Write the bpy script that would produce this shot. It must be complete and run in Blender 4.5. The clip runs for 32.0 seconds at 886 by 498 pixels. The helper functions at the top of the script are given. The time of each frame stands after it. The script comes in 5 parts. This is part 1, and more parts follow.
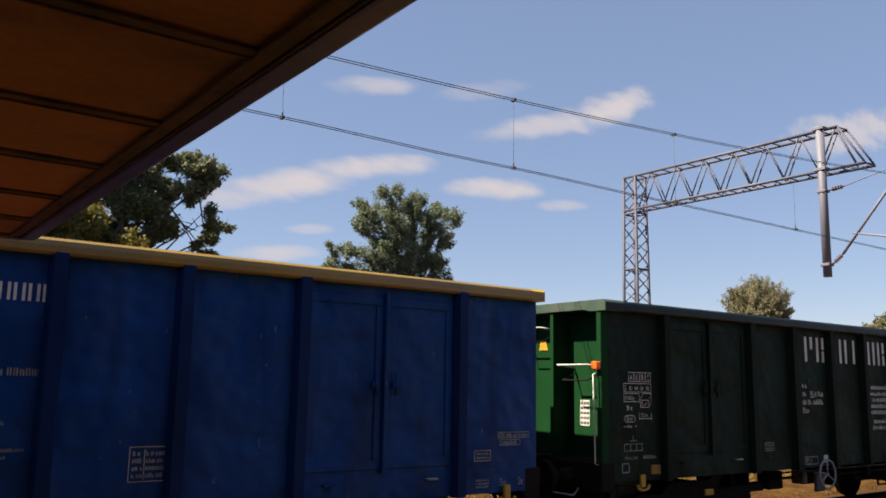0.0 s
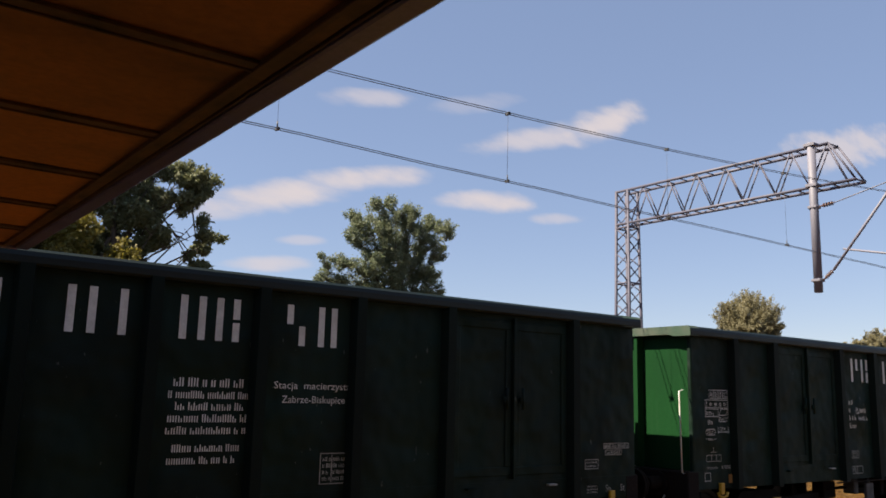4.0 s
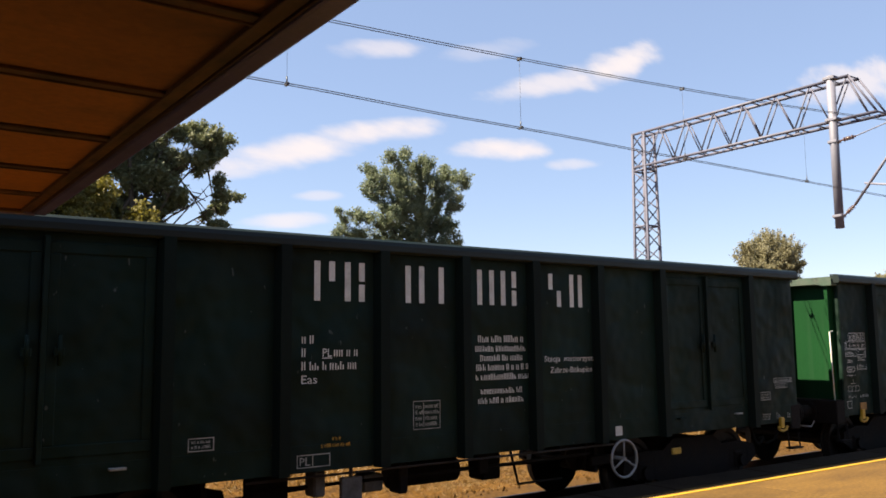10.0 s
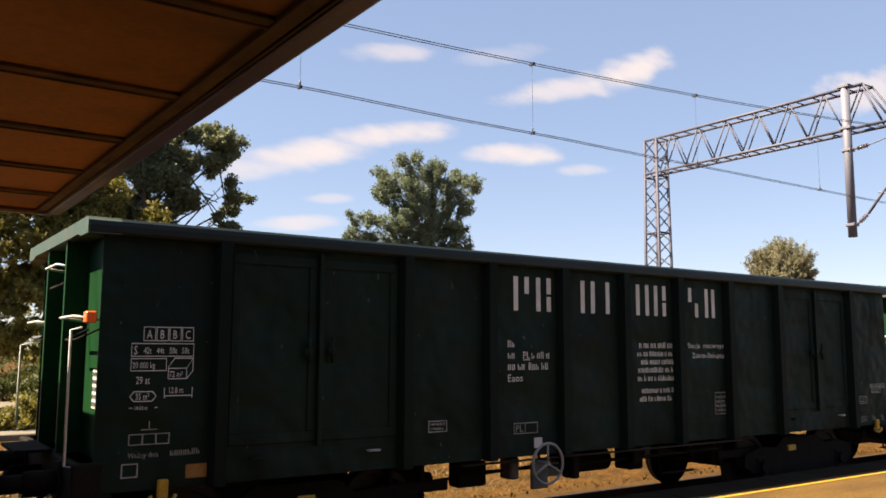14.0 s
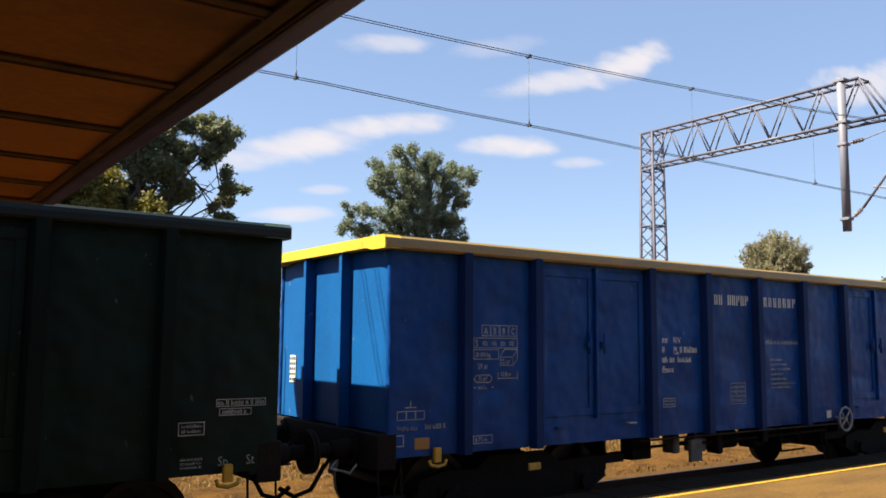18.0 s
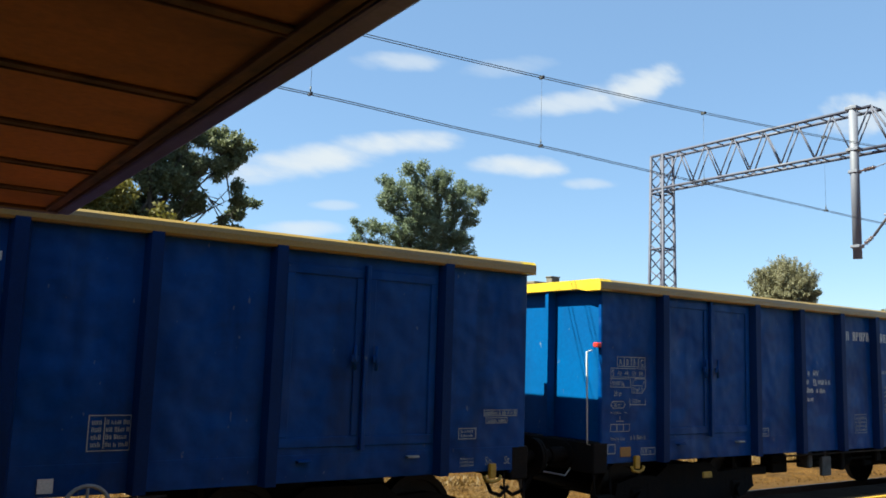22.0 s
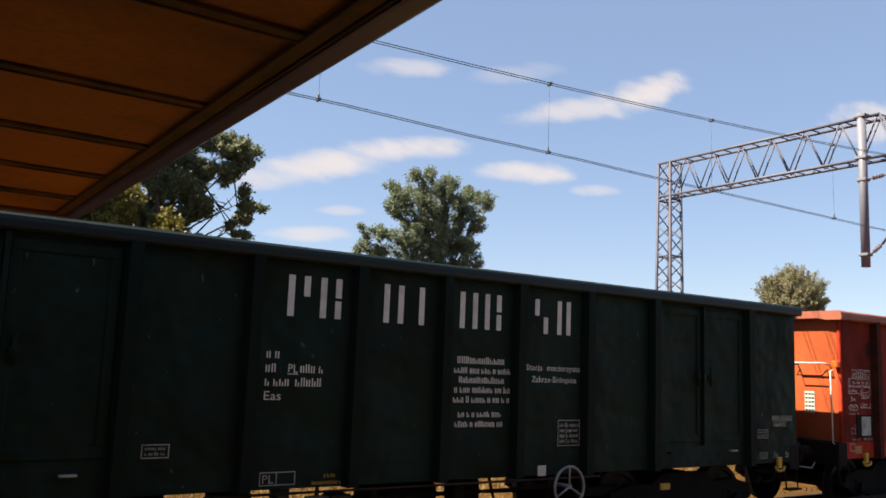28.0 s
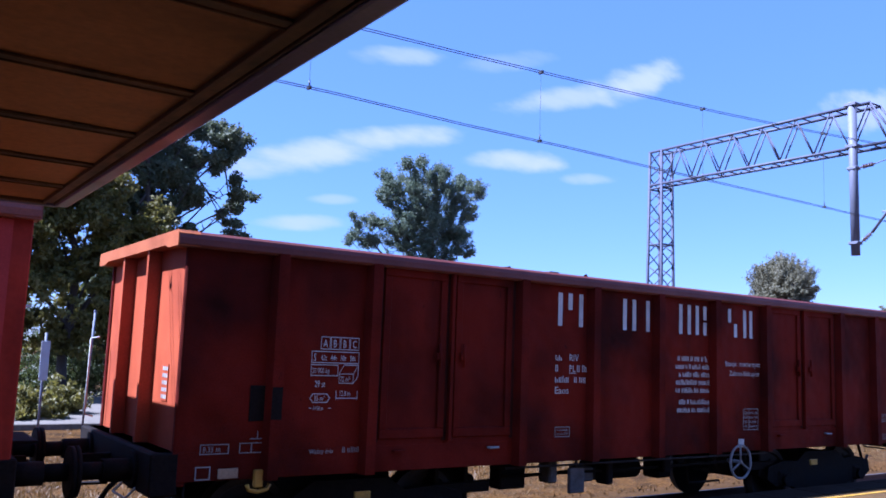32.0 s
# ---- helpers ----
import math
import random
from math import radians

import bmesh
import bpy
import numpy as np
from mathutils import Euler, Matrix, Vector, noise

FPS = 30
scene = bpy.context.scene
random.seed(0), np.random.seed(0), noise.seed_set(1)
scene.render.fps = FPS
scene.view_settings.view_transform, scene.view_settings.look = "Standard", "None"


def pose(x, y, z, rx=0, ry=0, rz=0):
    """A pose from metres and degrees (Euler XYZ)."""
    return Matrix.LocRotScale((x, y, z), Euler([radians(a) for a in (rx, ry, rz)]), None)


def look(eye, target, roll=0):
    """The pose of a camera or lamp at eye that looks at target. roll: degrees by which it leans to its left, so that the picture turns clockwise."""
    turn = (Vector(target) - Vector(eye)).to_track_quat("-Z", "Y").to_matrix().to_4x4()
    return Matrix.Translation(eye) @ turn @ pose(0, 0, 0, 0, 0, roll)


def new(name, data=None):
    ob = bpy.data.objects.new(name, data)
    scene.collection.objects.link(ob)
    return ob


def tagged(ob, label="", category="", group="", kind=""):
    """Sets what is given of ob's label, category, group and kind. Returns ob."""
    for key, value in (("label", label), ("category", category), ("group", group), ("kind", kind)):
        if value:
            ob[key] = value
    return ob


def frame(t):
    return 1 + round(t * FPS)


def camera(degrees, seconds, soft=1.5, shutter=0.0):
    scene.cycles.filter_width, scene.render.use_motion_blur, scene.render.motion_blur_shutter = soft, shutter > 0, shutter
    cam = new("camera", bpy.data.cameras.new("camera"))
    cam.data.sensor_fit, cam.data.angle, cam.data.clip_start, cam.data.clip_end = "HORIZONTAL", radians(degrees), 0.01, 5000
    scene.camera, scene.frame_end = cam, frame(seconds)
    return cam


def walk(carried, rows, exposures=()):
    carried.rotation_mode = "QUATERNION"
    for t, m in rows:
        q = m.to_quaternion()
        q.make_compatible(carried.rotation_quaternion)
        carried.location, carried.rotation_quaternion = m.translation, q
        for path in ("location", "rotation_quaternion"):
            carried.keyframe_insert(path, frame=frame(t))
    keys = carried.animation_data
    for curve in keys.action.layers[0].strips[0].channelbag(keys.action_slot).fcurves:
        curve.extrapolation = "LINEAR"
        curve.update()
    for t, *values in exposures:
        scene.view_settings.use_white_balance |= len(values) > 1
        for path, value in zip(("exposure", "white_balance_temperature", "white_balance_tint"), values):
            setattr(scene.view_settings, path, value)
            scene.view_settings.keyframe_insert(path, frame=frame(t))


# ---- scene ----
# ---- camera and its walk ----
SWAY = [(0, 0.018), (1, 0.002), (2, 0.004), (5, -0.006), (6, -0.016), (7, 0.014), (8, 0.014), (9, 0.007), (10, 0.019), (12, 0.030), (13, 0.030), (14, 0.014), (17, -0.002),
        (18, 0.011), (19, 0.025), (21, 0.029), (22, -0.015), (23, -0.006), (25, -0.014), (28, -0.021), (29, -0.018), (30.3, 0.008), (32, -0.012)]


def eye(t):
    return (float(np.interp(t, [a for a, b in SWAY], [b for a, b in SWAY])), 0.0, 1.70)


cam = camera(55.93, 32.0, soft=1.7)
TURNS = [
    (0, 99.18, -1.01, -36.28),
    (0.5, 99.65, -1.22, -37.01),
    (1, 99.56, -1.85, -37.10),
    (1.5, 99.88, -1.82, -36.40),
    (2, 100.35, -1.62, -36.76),
    (2.5, 100.42, -2.13, -36.98),
    (4.5, 99.84, -1.30, -36.84),
    (5, 99.32, -1.85, -36.45),
    (5.5, 98.25, -1.62, -36.04),
    (6, 93.41, -1.36, -35.81),
    (6.5, 93.99, -0.58, -35.69),
    (7, 96.21, 0.16, -35.81),
    (7.5, 97.38, 0.63, -35.96),
    (8, 97.31, 1.01, -36.51),
    (8.5, 97.17, 0.61, -36.50),
    (9, 97.44, 0.84, -36.20),
    (9.5, 97.18, 0.90, -35.40),
    (10, 96.62, 0.57, -35.37),
    (10.5, 96.70, 1.28, -35.07),
    (11, 96.99, 0.81, -34.83),
    (11.5, 97.06, 0.49, -34.51),
    (12, 96.39, 0.37, -35.20),
    (12.5, 95.95, 0.11, -35.47),
    (13, 96.28, 0.52, -35.07),
    (13.5, 96.53, 0.03, -34.83),
    (14, 96.91, -0.19, -34.75),
    (14.5, 97.22, -0.39, -34.11),
    (16.5, 96.98, -0.44, -34.60),
    (17, 96.97, -0.32, -34.54),
    (17.5, 96.67, -0.56, -35.04),
    (18, 96.36, -0.45, -35.10),
    (18.5, 95.91, -0.90, -35.35),
    (19, 96.05, -1.09, -35.08),
    (19.5, 95.73, -0.96, -35.32),
    (20, 95.72, -1.34, -35.33),
    (20.5, 95.83, -1.05, -35.44),
    (21, 95.65, -1.11, -35.84),
    (21.5, 96.41, -1.50, -35.76),
    (22, 97.58, -1.84, -34.73),
    (22.5, 97.60, -2.30, -35.29),
    (23, 97.04, -2.21, -35.78),
    (23.5, 97.60, -1.22, -35.90),
    (24, 98.09, -1.91, -35.02),
    (24.5, 98.11, -1.78, -35.26),
    (25, 97.96, -1.59, -35.50),
    (25.5, 97.97, -2.43, -35.17),
    (27.5, 97.87, -1.60, -34.96),
    (28, 97.97, -2.22, -34.33),
    (28.5, 97.72, -1.92, -34.36),
    (29, 97.74, -1.64, -35.08),
    (29.5, 97.43, -2.25, -34.98),
    (30, 97.10, -2.21, -34.95),
    (30.5, 97.08, -2.18, -35.11),
    (31, 97.51, -2.29, -34.95),
    (31.5, 97.59, -2.42, -34.96),
    (32, 97.22, -2.10, -34.87),
]
EXPOSURES = [
    (0.0, 1.64, 6700, 10), (5.0, 1.70, 6800, 11), (5.6, 1.82, 6800, 11), (6.2, 2.28, 7000, 11), (7.0, 2.27, 7000, 10), (9.0, 2.03, 7050, 11),
    (10.0, 2.18, 6900, 9), (11.0, 2.17, 7000, 10), (13.0, 2.27, 7000, 9), (14.0, 2.12, 7200, 11), (17.0, 2.14, 6850, 8), (18.0, 2.08, 6500, 6), (19.0, 2.12, 5750, -6), (20.0, 2.08, 5700, -8), (22.0, 2.03, 5850, -8), (23.0, 1.96, 6050, -4), (25.0, 1.79, 5700, -5),
    (26.5, 1.85, 6300, 4), (27.5, 1.95, 6700, 6), (28.5, 1.98, 6900, 7), (29.8, 2.02, 7200, 10), (30.0, 2.04, 4480, 22), (32.0, 1.99, 4280, 26),
]
walk(cam, [(t, pose(*eye(t), *turn)) for t, *turn in TURNS], EXPOSURES)

# ---- world, sun ----
SUN_AWAY = 24.0      # degrees from the track's line, beyond the train
SUN_HIGH = 50.3
to_sun = Vector((-math.cos(radians(SUN_HIGH)) * math.cos(radians(SUN_AWAY)),
                 math.cos(radians(SUN_HIGH)) * math.sin(radians(SUN_AWAY)),
                 math.sin(radians(SUN_HIGH))))
sun = new("sun", bpy.data.lights.new("sun", "SUN"))
sun.data.energy, sun.data.angle, sun.data.color = 5.0, radians(0.5), (1.0, 0.88, 0.70)
sun.matrix_basis = look((0, 0, 30), Vector((0, 0, 30)) - to_sun)

# Thin clouds: along the track over depth, height over depth, half length, half thickness, slant, density.
CLOUDS = [
    (0.611, 0.307, 0.110, 0.018, 0.214, 1.0),
    (0.464, 0.254, 0.105, 0.023, 0.269, 1.0),
    (0.391, 0.224, 0.045, 0.012, 0.145, 0.6),
    (0.832, 0.308, 0.092, 0.019, 0.130, 1.0),
    (0.994, 0.305, 0.066, 0.010, 0.142, 0.55),
    (1.089, 0.495, 0.122, 0.034, 0.391, 1.0),
    (0.922, 0.430, 0.135, 0.021, 0.277, 0.8),
    (0.603, 0.427, 0.074, 0.015, 0.187, 0.65),
    (1.959, 0.624, 0.290, 0.055, 0.275, 0.8),
    (0.463, 0.166, 0.068, 0.011, 0.107, 0.75),
    (0.507, 0.203, 0.036, 0.007, 0.125, 0.5),
    (0.806, 0.467, 0.090, 0.016, 0.309, 0.28),
]


def make_world():
    world = bpy.data.worlds.new("sky")
    scene.world = world
    world.use_nodes = True
    nt = world.node_tree
    nt.nodes.clear()
    n = nt.nodes.new
    def link(a, b):
        nt.links.new(a, b)
    def calc(op, a, b=None, c=None):
        m = n("ShaderNodeMath")
        m.operation = op
        for i, v in enumerate((a, b, c)):
            if v is None:
                continue
            if isinstance(v, (int, float)):
                m.inputs[i].default_value = v
            else:
                link(v, m.inputs[i])
        return m.outputs[0]
    sky = n("ShaderNodeTexSky")
    sky.sky_type = "NISHITA"
    sky.sun_disc = False
    sky.sun_elevation = radians(SUN_HIGH)
    sky.sun_rotation = math.atan2(to_sun.x, to_sun.y)
    sky.air_density, sky.dust_density, sky.ozone_density = 1.0, 0.02, 1.4
    co = n("ShaderNodeTexCoord")
    sep = n("ShaderNodeSeparateXYZ")
    link(co.outputs["Generated"], sep.inputs[0])
    y = calc("MAXIMUM", sep.outputs[1], 0.02)
    u = calc("DIVIDE", sep.outputs[0], y)
    v = calc("DIVIDE", sep.outputs[2], y)
    uv = n("ShaderNodeCombineXYZ")
    link(u, uv.inputs[0])
    link(calc("MULTIPLY", v, 2.6), uv.inputs[1])
    wisp = n("ShaderNodeTexNoise")
    wisp.inputs["Scale"].default_value, wisp.inputs["Detail"].default_value = 9.0, 5.0
    wisp.inputs["Roughness"].default_value = 0.55
    link(uv.outputs[0], wisp.inputs["Vector"])
    rag = calc("SUBTRACT", wisp.outputs[0], 0.5)
    cover = None
    for cu, cv, hu, hv, slant, dense in CLOUDS:
        du = calc("SUBTRACT", u, cu)
        dv = calc("SUBTRACT", calc("SUBTRACT", v, cv), calc("MULTIPLY", du, slant))
        a = calc("POWER", calc("ABSOLUTE", calc("DIVIDE", du, hu)), 2.0)
        b = calc("POWER", calc("ABSOLUTE", calc("DIVIDE", dv, hv)), 2.0)
        d = calc("ADD", calc("ADD", a, b), calc("MULTIPLY", rag, 2.8))
        m = n("ShaderNodeMapRange")
        m.interpolation_type = "SMOOTHSTEP"
        link(d, m.inputs[0])
        m.inputs[1].default_value, m.inputs[2].default_value = 1.45, -0.25
        m.inputs[4].default_value = dense
        cover = m.outputs[0] if cover is None else calc("MAXIMUM", cover, m.outputs[0])
    tint = n("ShaderNodeMix")
    tint.data_type = "RGBA"
    link(calc("MULTIPLY", cover, 0.95), tint.inputs["Factor"])
    hue = n("ShaderNodeMix")
    hue.data_type, hue.blend_type = "RGBA", "MULTIPLY"
    hue.inputs["Factor"].default_value = 1.0
    hue.inputs["B"].default_value = (1.0, 0.94, 1.01, 1)
    link(sky.outputs[0], hue.inputs["A"])
    # thin even summer haze
    haze = n("ShaderNodeMix")
    haze.data_type = "RGBA"
    haze.inputs["Factor"].default_value = 0.45
    haze.inputs["B"].default_value = (2.22, 3.00, 4.65, 1)
    link(hue.outputs["Result"], haze.inputs["A"])
    link(haze.outputs["Result"], tint.inputs["A"])
    tint.inputs["B"].default_value = (5.0, 4.62, 4.82, 1)
    bg = n("ShaderNodeBackground")
    bg.inputs[1].default_value = 0.0448
    link(tint.outputs["Result"], bg.inputs[0])
    out = n("ShaderNodeOutputWorld")
    link(bg.outputs[0], out.inputs[0])


make_world()

# ---- materials ----


def material(name, base, rough=0.6, metal=0.0, other=None, amount=0.5, scale=3.0, grain=0.15, fine=60.0, bump=0.0,
             stretch=(1, 1, 1), vary=0.0, spec=0.5, streaks=None, chips=None, flake=(8.0, 8.0, 3.4), dent=0.0):
    """A surface with a second tone in large patches, fine grain, and a little relief."""
    m = bpy.data.materials.new(name)
    m.use_nodes = True
    nt = m.node_tree
    n, link = nt.nodes.new, nt.links.new
    p = nt.nodes["Principled BSDF"]
    p.inputs["Metallic"].default_value = metal
    p.inputs["Specular IOR Level"].default_value = spec
    co = n("ShaderNodeTexCoord")
    mp = n("ShaderNodeMapping")
    mp.inputs["Scale"].default_value = stretch
    link(co.outputs["Object"], mp.inputs[0])
    big = n("ShaderNodeTexNoise")
    big.inputs["Scale"].default_value, big.inputs["Detail"].default_value = scale, 6
    link(mp.outputs[0], big.inputs["Vector"])
    ramp = n("ShaderNodeMapRange")
    ramp.inputs[1].default_value, ramp.inputs[2].default_value = 0.42, 0.68
    ramp.inputs[4].default_value = amount
    link(big.outputs[0], ramp.inputs[0])
    mix = n("ShaderNodeMix")
    mix.data_type = "RGBA"
    other = other or tuple(c * 0.6 for c in base)
    mix.inputs["A"].default_value, mix.inputs["B"].default_value = (*base, 1), (*other, 1)
    link(ramp.outputs[0], mix.inputs["Factor"])
    small = n("ShaderNodeTexNoise")
    small.inputs["Scale"].default_value, small.inputs["Detail"].default_value = fine, 4
    link(co.outputs["Object"], small.inputs["Vector"])
    gr = n("ShaderNodeMapRange")
    gr.inputs[1].default_value, gr.inputs[2].default_value = 0.3, 0.7
    gr.inputs[3].default_value, gr.inputs[4].default_value = 1 - grain, 1 + grain
    link(small.outputs[0], gr.inputs[0])
    mul = n("ShaderNodeMix")
    mul.data_type, mul.blend_type = "RGBA", "MULTIPLY"
    mul.inputs["Factor"].default_value = 1
    link(mix.outputs["Result"], mul.inputs["A"])
    link(gr.outputs[0], mul.inputs["B"])
    colour = mul.outputs["Result"]
    if streaks:
        tone, much, wide = streaks
        sm = n("ShaderNodeMapping")
        sm.inputs["Scale"].default_value = (wide, wide, 0.35)
        link(co.outputs["Object"], sm.inputs[0])
        sn = n("ShaderNodeTexNoise")
        sn.inputs["Scale"].default_value, sn.inputs["Detail"].default_value = 1.0, 5
        link(sm.outputs[0], sn.inputs["Vector"])
        sr = n("ShaderNodeMapRange")
        sr.inputs[1].default_value, sr.inputs[2].default_value = 0.55, 0.75
        sr.inputs[4].default_value = much
        link(sn.outputs[0], sr.inputs[0])
        st = n("ShaderNodeMix")
        st.data_type = "RGBA"
        st.inputs["B"].default_value = (*tone, 1)
        link(sr.outputs[0], st.inputs["Factor"])
        link(colour, st.inputs["A"])
        colour = st.outputs["Result"]
    if chips:
        cm = n("ShaderNodeMapping")
        cm.inputs["Scale"].default_value = flake
        link(co.outputs["Object"], cm.inputs[0])
        cn = n("ShaderNodeTexNoise")
        cn.inputs["Scale"].default_value, cn.inputs["Detail"].default_value = 2.2, 3
        link(cm.outputs[0], cn.inputs["Vector"])
        cr = n("ShaderNodeMapRange")
        cr.inputs[1].default_value, cr.inputs[2].default_value = 0.72, 0.75
        cr.inputs[4].default_value = 0.55
        link(cn.outputs[0], cr.inputs[0])
        ct = n("ShaderNodeMix")
        ct.data_type = "RGBA"
        ct.inputs["B"].default_value = (*chips, 1)
        link(cr.outputs[0], ct.inputs["Factor"])
        link(colour, ct.inputs["A"])
        colour = ct.outputs["Result"]
    if vary:
        info = n("ShaderNodeObjectInfo")
        vr = n("ShaderNodeMapRange")
        vr.inputs[3].default_value, vr.inputs[4].default_value = 1 - vary, 1 + vary
        link(info.outputs["Random"], vr.inputs[0])
        vm = n("ShaderNodeMix")
        vm.data_type, vm.blend_type = "RGBA", "MULTIPLY"
        vm.inputs["Factor"].default_value = 1
        link(colour, vm.inputs["A"])
        link(vr.outputs[0], vm.inputs["B"])
        colour = vm.outputs["Result"]
    link(colour, p.inputs["Base Color"])
    rr = n("ShaderNodeMapRange")
    rr.inputs[3].default_value, rr.inputs[4].default_value = max(0.05, rough - 0.12), min(1, rough + 0.12)
    link(big.outputs[0], rr.inputs[0])
    link(rr.outputs[0], p.inputs["Roughness"])
    if bump:
        b = n("ShaderNodeBump")
        b.inputs["Strength"].default_value, b.inputs["Distance"].default_value = 0.6, bump
        link(small.outputs[0], b.inputs["Height"])
        link(b.outputs[0], p.inputs["Normal"])
    if dent:
        dn = n("ShaderNodeTexNoise")
        dn.inputs["Scale"].default_value, dn.inputs["Detail"].default_value = 1.6, 2
        link(co.outputs["Object"], dn.inputs["Vector"])
        db = n("ShaderNodeBump")
        db.inputs["Strength"].default_value, db.inputs["Distance"].default_value = 1.0, dent
        link(dn.outputs[0], db.inputs["Height"])
        if bump:
            link(b.outputs[0], db.inputs["Normal"])
        link(db.outputs[0], p.inputs["Normal"])
    return m


def leaf_material(name, base, other, thin=0.45):
    m = bpy.data.materials.new(name)
    m.use_nodes = True
    nt = m.node_tree
    n, link = nt.nodes.new, nt.links.new
    p = nt.nodes["Principled BSDF"]
    geo = n("ShaderNodeNewGeometry")
    co = n("ShaderNodeTexCoord")
    no = n("ShaderNodeTexNoise")
    no.inputs["Scale"].default_value = 0.5
    link(co.outputs["Object"], no.inputs["Vector"])
    ad = n("ShaderNodeMath")
    ad.operation = "MULTIPLY_ADD"
    ad.inputs[1].default_value = 0.5
    link(geo.outputs["Random Per Island"], ad.inputs[0])
    sc = n("ShaderNodeMath")
    sc.operation = "MULTIPLY"
    sc.inputs[1].default_value = 0.6
    link(no.outputs[0], sc.inputs[0])
    link(sc.outputs[0], ad.inputs[2])
    mix = n("ShaderNodeMix")
    mix.data_type = "RGBA"
    mix.inputs["A"].default_value, mix.inputs["B"].default_value = (*base, 1), (*other, 1)
    link(ad.outputs[0], mix.inputs["Factor"])
    link(mix.outputs["Result"], p.inputs["Base Color"])
    p.inputs["Roughness"].default_value = 0.6
    tr = n("ShaderNodeBsdfTranslucent")
    link(mix.outputs["Result"], tr.inputs[0])
    ms = n("ShaderNodeMixShader")
    ms.inputs[0].default_value = thin
    link(p.outputs[0], ms.inputs[1])
    link(tr.outputs[0], ms.inputs[2])
    link(ms.outputs[0], nt.nodes["Material Output"].inputs[0])
    return m


# Green: ends in a sunlit tone; sides hold soot and shade in their colour.
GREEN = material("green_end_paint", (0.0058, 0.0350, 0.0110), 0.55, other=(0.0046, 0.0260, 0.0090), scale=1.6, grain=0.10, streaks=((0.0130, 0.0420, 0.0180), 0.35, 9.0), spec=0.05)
GREEN_SIDE = material("sooty_shaded_green_side", (0.0052, 0.0150, 0.0105), 0.6, other=(0.0056, 0.0100, 0.0078), scale=0.8, amount=0.9, grain=0.12, streaks=((0.010, 0.014, 0.012), 0.35, 3.0), spec=0.10, chips=(0.10, 0.11, 0.10), dent=0.16)
# Blue: one paint, as a sunlit end tone and a shaded side tone.
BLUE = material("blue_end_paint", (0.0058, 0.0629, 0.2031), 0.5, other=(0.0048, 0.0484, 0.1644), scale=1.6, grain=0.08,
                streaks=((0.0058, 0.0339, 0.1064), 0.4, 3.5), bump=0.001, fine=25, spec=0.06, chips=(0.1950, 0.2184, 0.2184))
BLUE_SIDE = material("shaded_blue_side_paint", (0.0015, 0.0365, 0.1650), 0.45, other=(0.0015, 0.0260, 0.1150), scale=0.8, amount=0.9, grain=0.08,
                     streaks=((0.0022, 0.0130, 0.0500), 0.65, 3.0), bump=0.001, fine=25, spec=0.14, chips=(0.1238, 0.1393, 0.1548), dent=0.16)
# Rib paints: the side paints made darker, with the flanks' shade in the colour.
GREEN_RIB = material("shaded_green_rib", (0.0034, 0.0084, 0.0061), 0.65, other=(0.0034, 0.0060, 0.0048), scale=0.8, amount=0.9, grain=0.14, spec=0.10)
BLUE_RIB = material("shaded_blue_rib", (0.0012, 0.0165, 0.0800), 0.6, other=(0.0012, 0.0110, 0.0520), scale=0.8, amount=0.9, grain=0.12, spec=0.12)
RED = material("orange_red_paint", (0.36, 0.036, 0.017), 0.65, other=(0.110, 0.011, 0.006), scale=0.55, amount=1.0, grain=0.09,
               streaks=((0.045, 0.008, 0.006), 0.85, 1.5), bump=0.001, fine=25, spec=0.07, chips=(0.10, 0.025, 0.02), dent=0.12)
DARKENED_RED = material("darkened_red", (0.150, 0.016, 0.009), 0.7, other=(0.060, 0.009, 0.006), scale=1.1, amount=0.95, grain=0.12, streaks=((0.26, 0.024, 0.011), 0.5, 2.2), spec=0.07, dent=0.12)
OLD_TAR = material("old_brown_tar", (0.030, 0.010, 0.007), 0.8, other=(0.060, 0.014, 0.010), scale=4.0, amount=0.9, grain=0.2, spec=0.1)
FADED_RED = material("pinkish_repainted_red", (0.40, 0.046, 0.034), 0.6, other=(0.29, 0.030, 0.022), scale=1.2, amount=0.8, grain=0.1, spec=0.12)
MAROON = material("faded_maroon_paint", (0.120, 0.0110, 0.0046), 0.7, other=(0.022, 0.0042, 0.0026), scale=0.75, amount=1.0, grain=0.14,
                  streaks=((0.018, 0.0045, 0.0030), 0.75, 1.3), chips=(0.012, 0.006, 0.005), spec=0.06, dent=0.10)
# End tone of the red wagons, with sunlight put into the colour.
MAROON_END = material("sunlit_red_end", (0.330, 0.072, 0.0250), 0.7, other=(0.200, 0.042, 0.0160), scale=1.2, amount=0.8, grain=0.1, spec=0.08)
# Rims: end tones are painted sunlit, side tones painted as in shade.
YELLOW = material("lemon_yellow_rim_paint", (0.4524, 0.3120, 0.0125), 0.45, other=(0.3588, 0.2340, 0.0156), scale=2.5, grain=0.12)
DULL_RIM = material("shaded_dusty_yellow_rim", (0.2480, 0.1550, 0.0310), 0.38, other=(0.1612, 0.1178, 0.0558), scale=0.7, amount=0.9, grain=0.12)
GREEN_SIDE_RIM = material("shaded_green_top_rim", (0.0046, 0.0100, 0.0092), 0.5, other=(0.006, 0.009, 0.0085), scale=2.0, grain=0.1, spec=0.25)
HOOK = material("yellow_hook_paint", (0.4095, 0.2293, 0.0109), 0.5, other=(0.2184, 0.1092, 0.0164), scale=9)
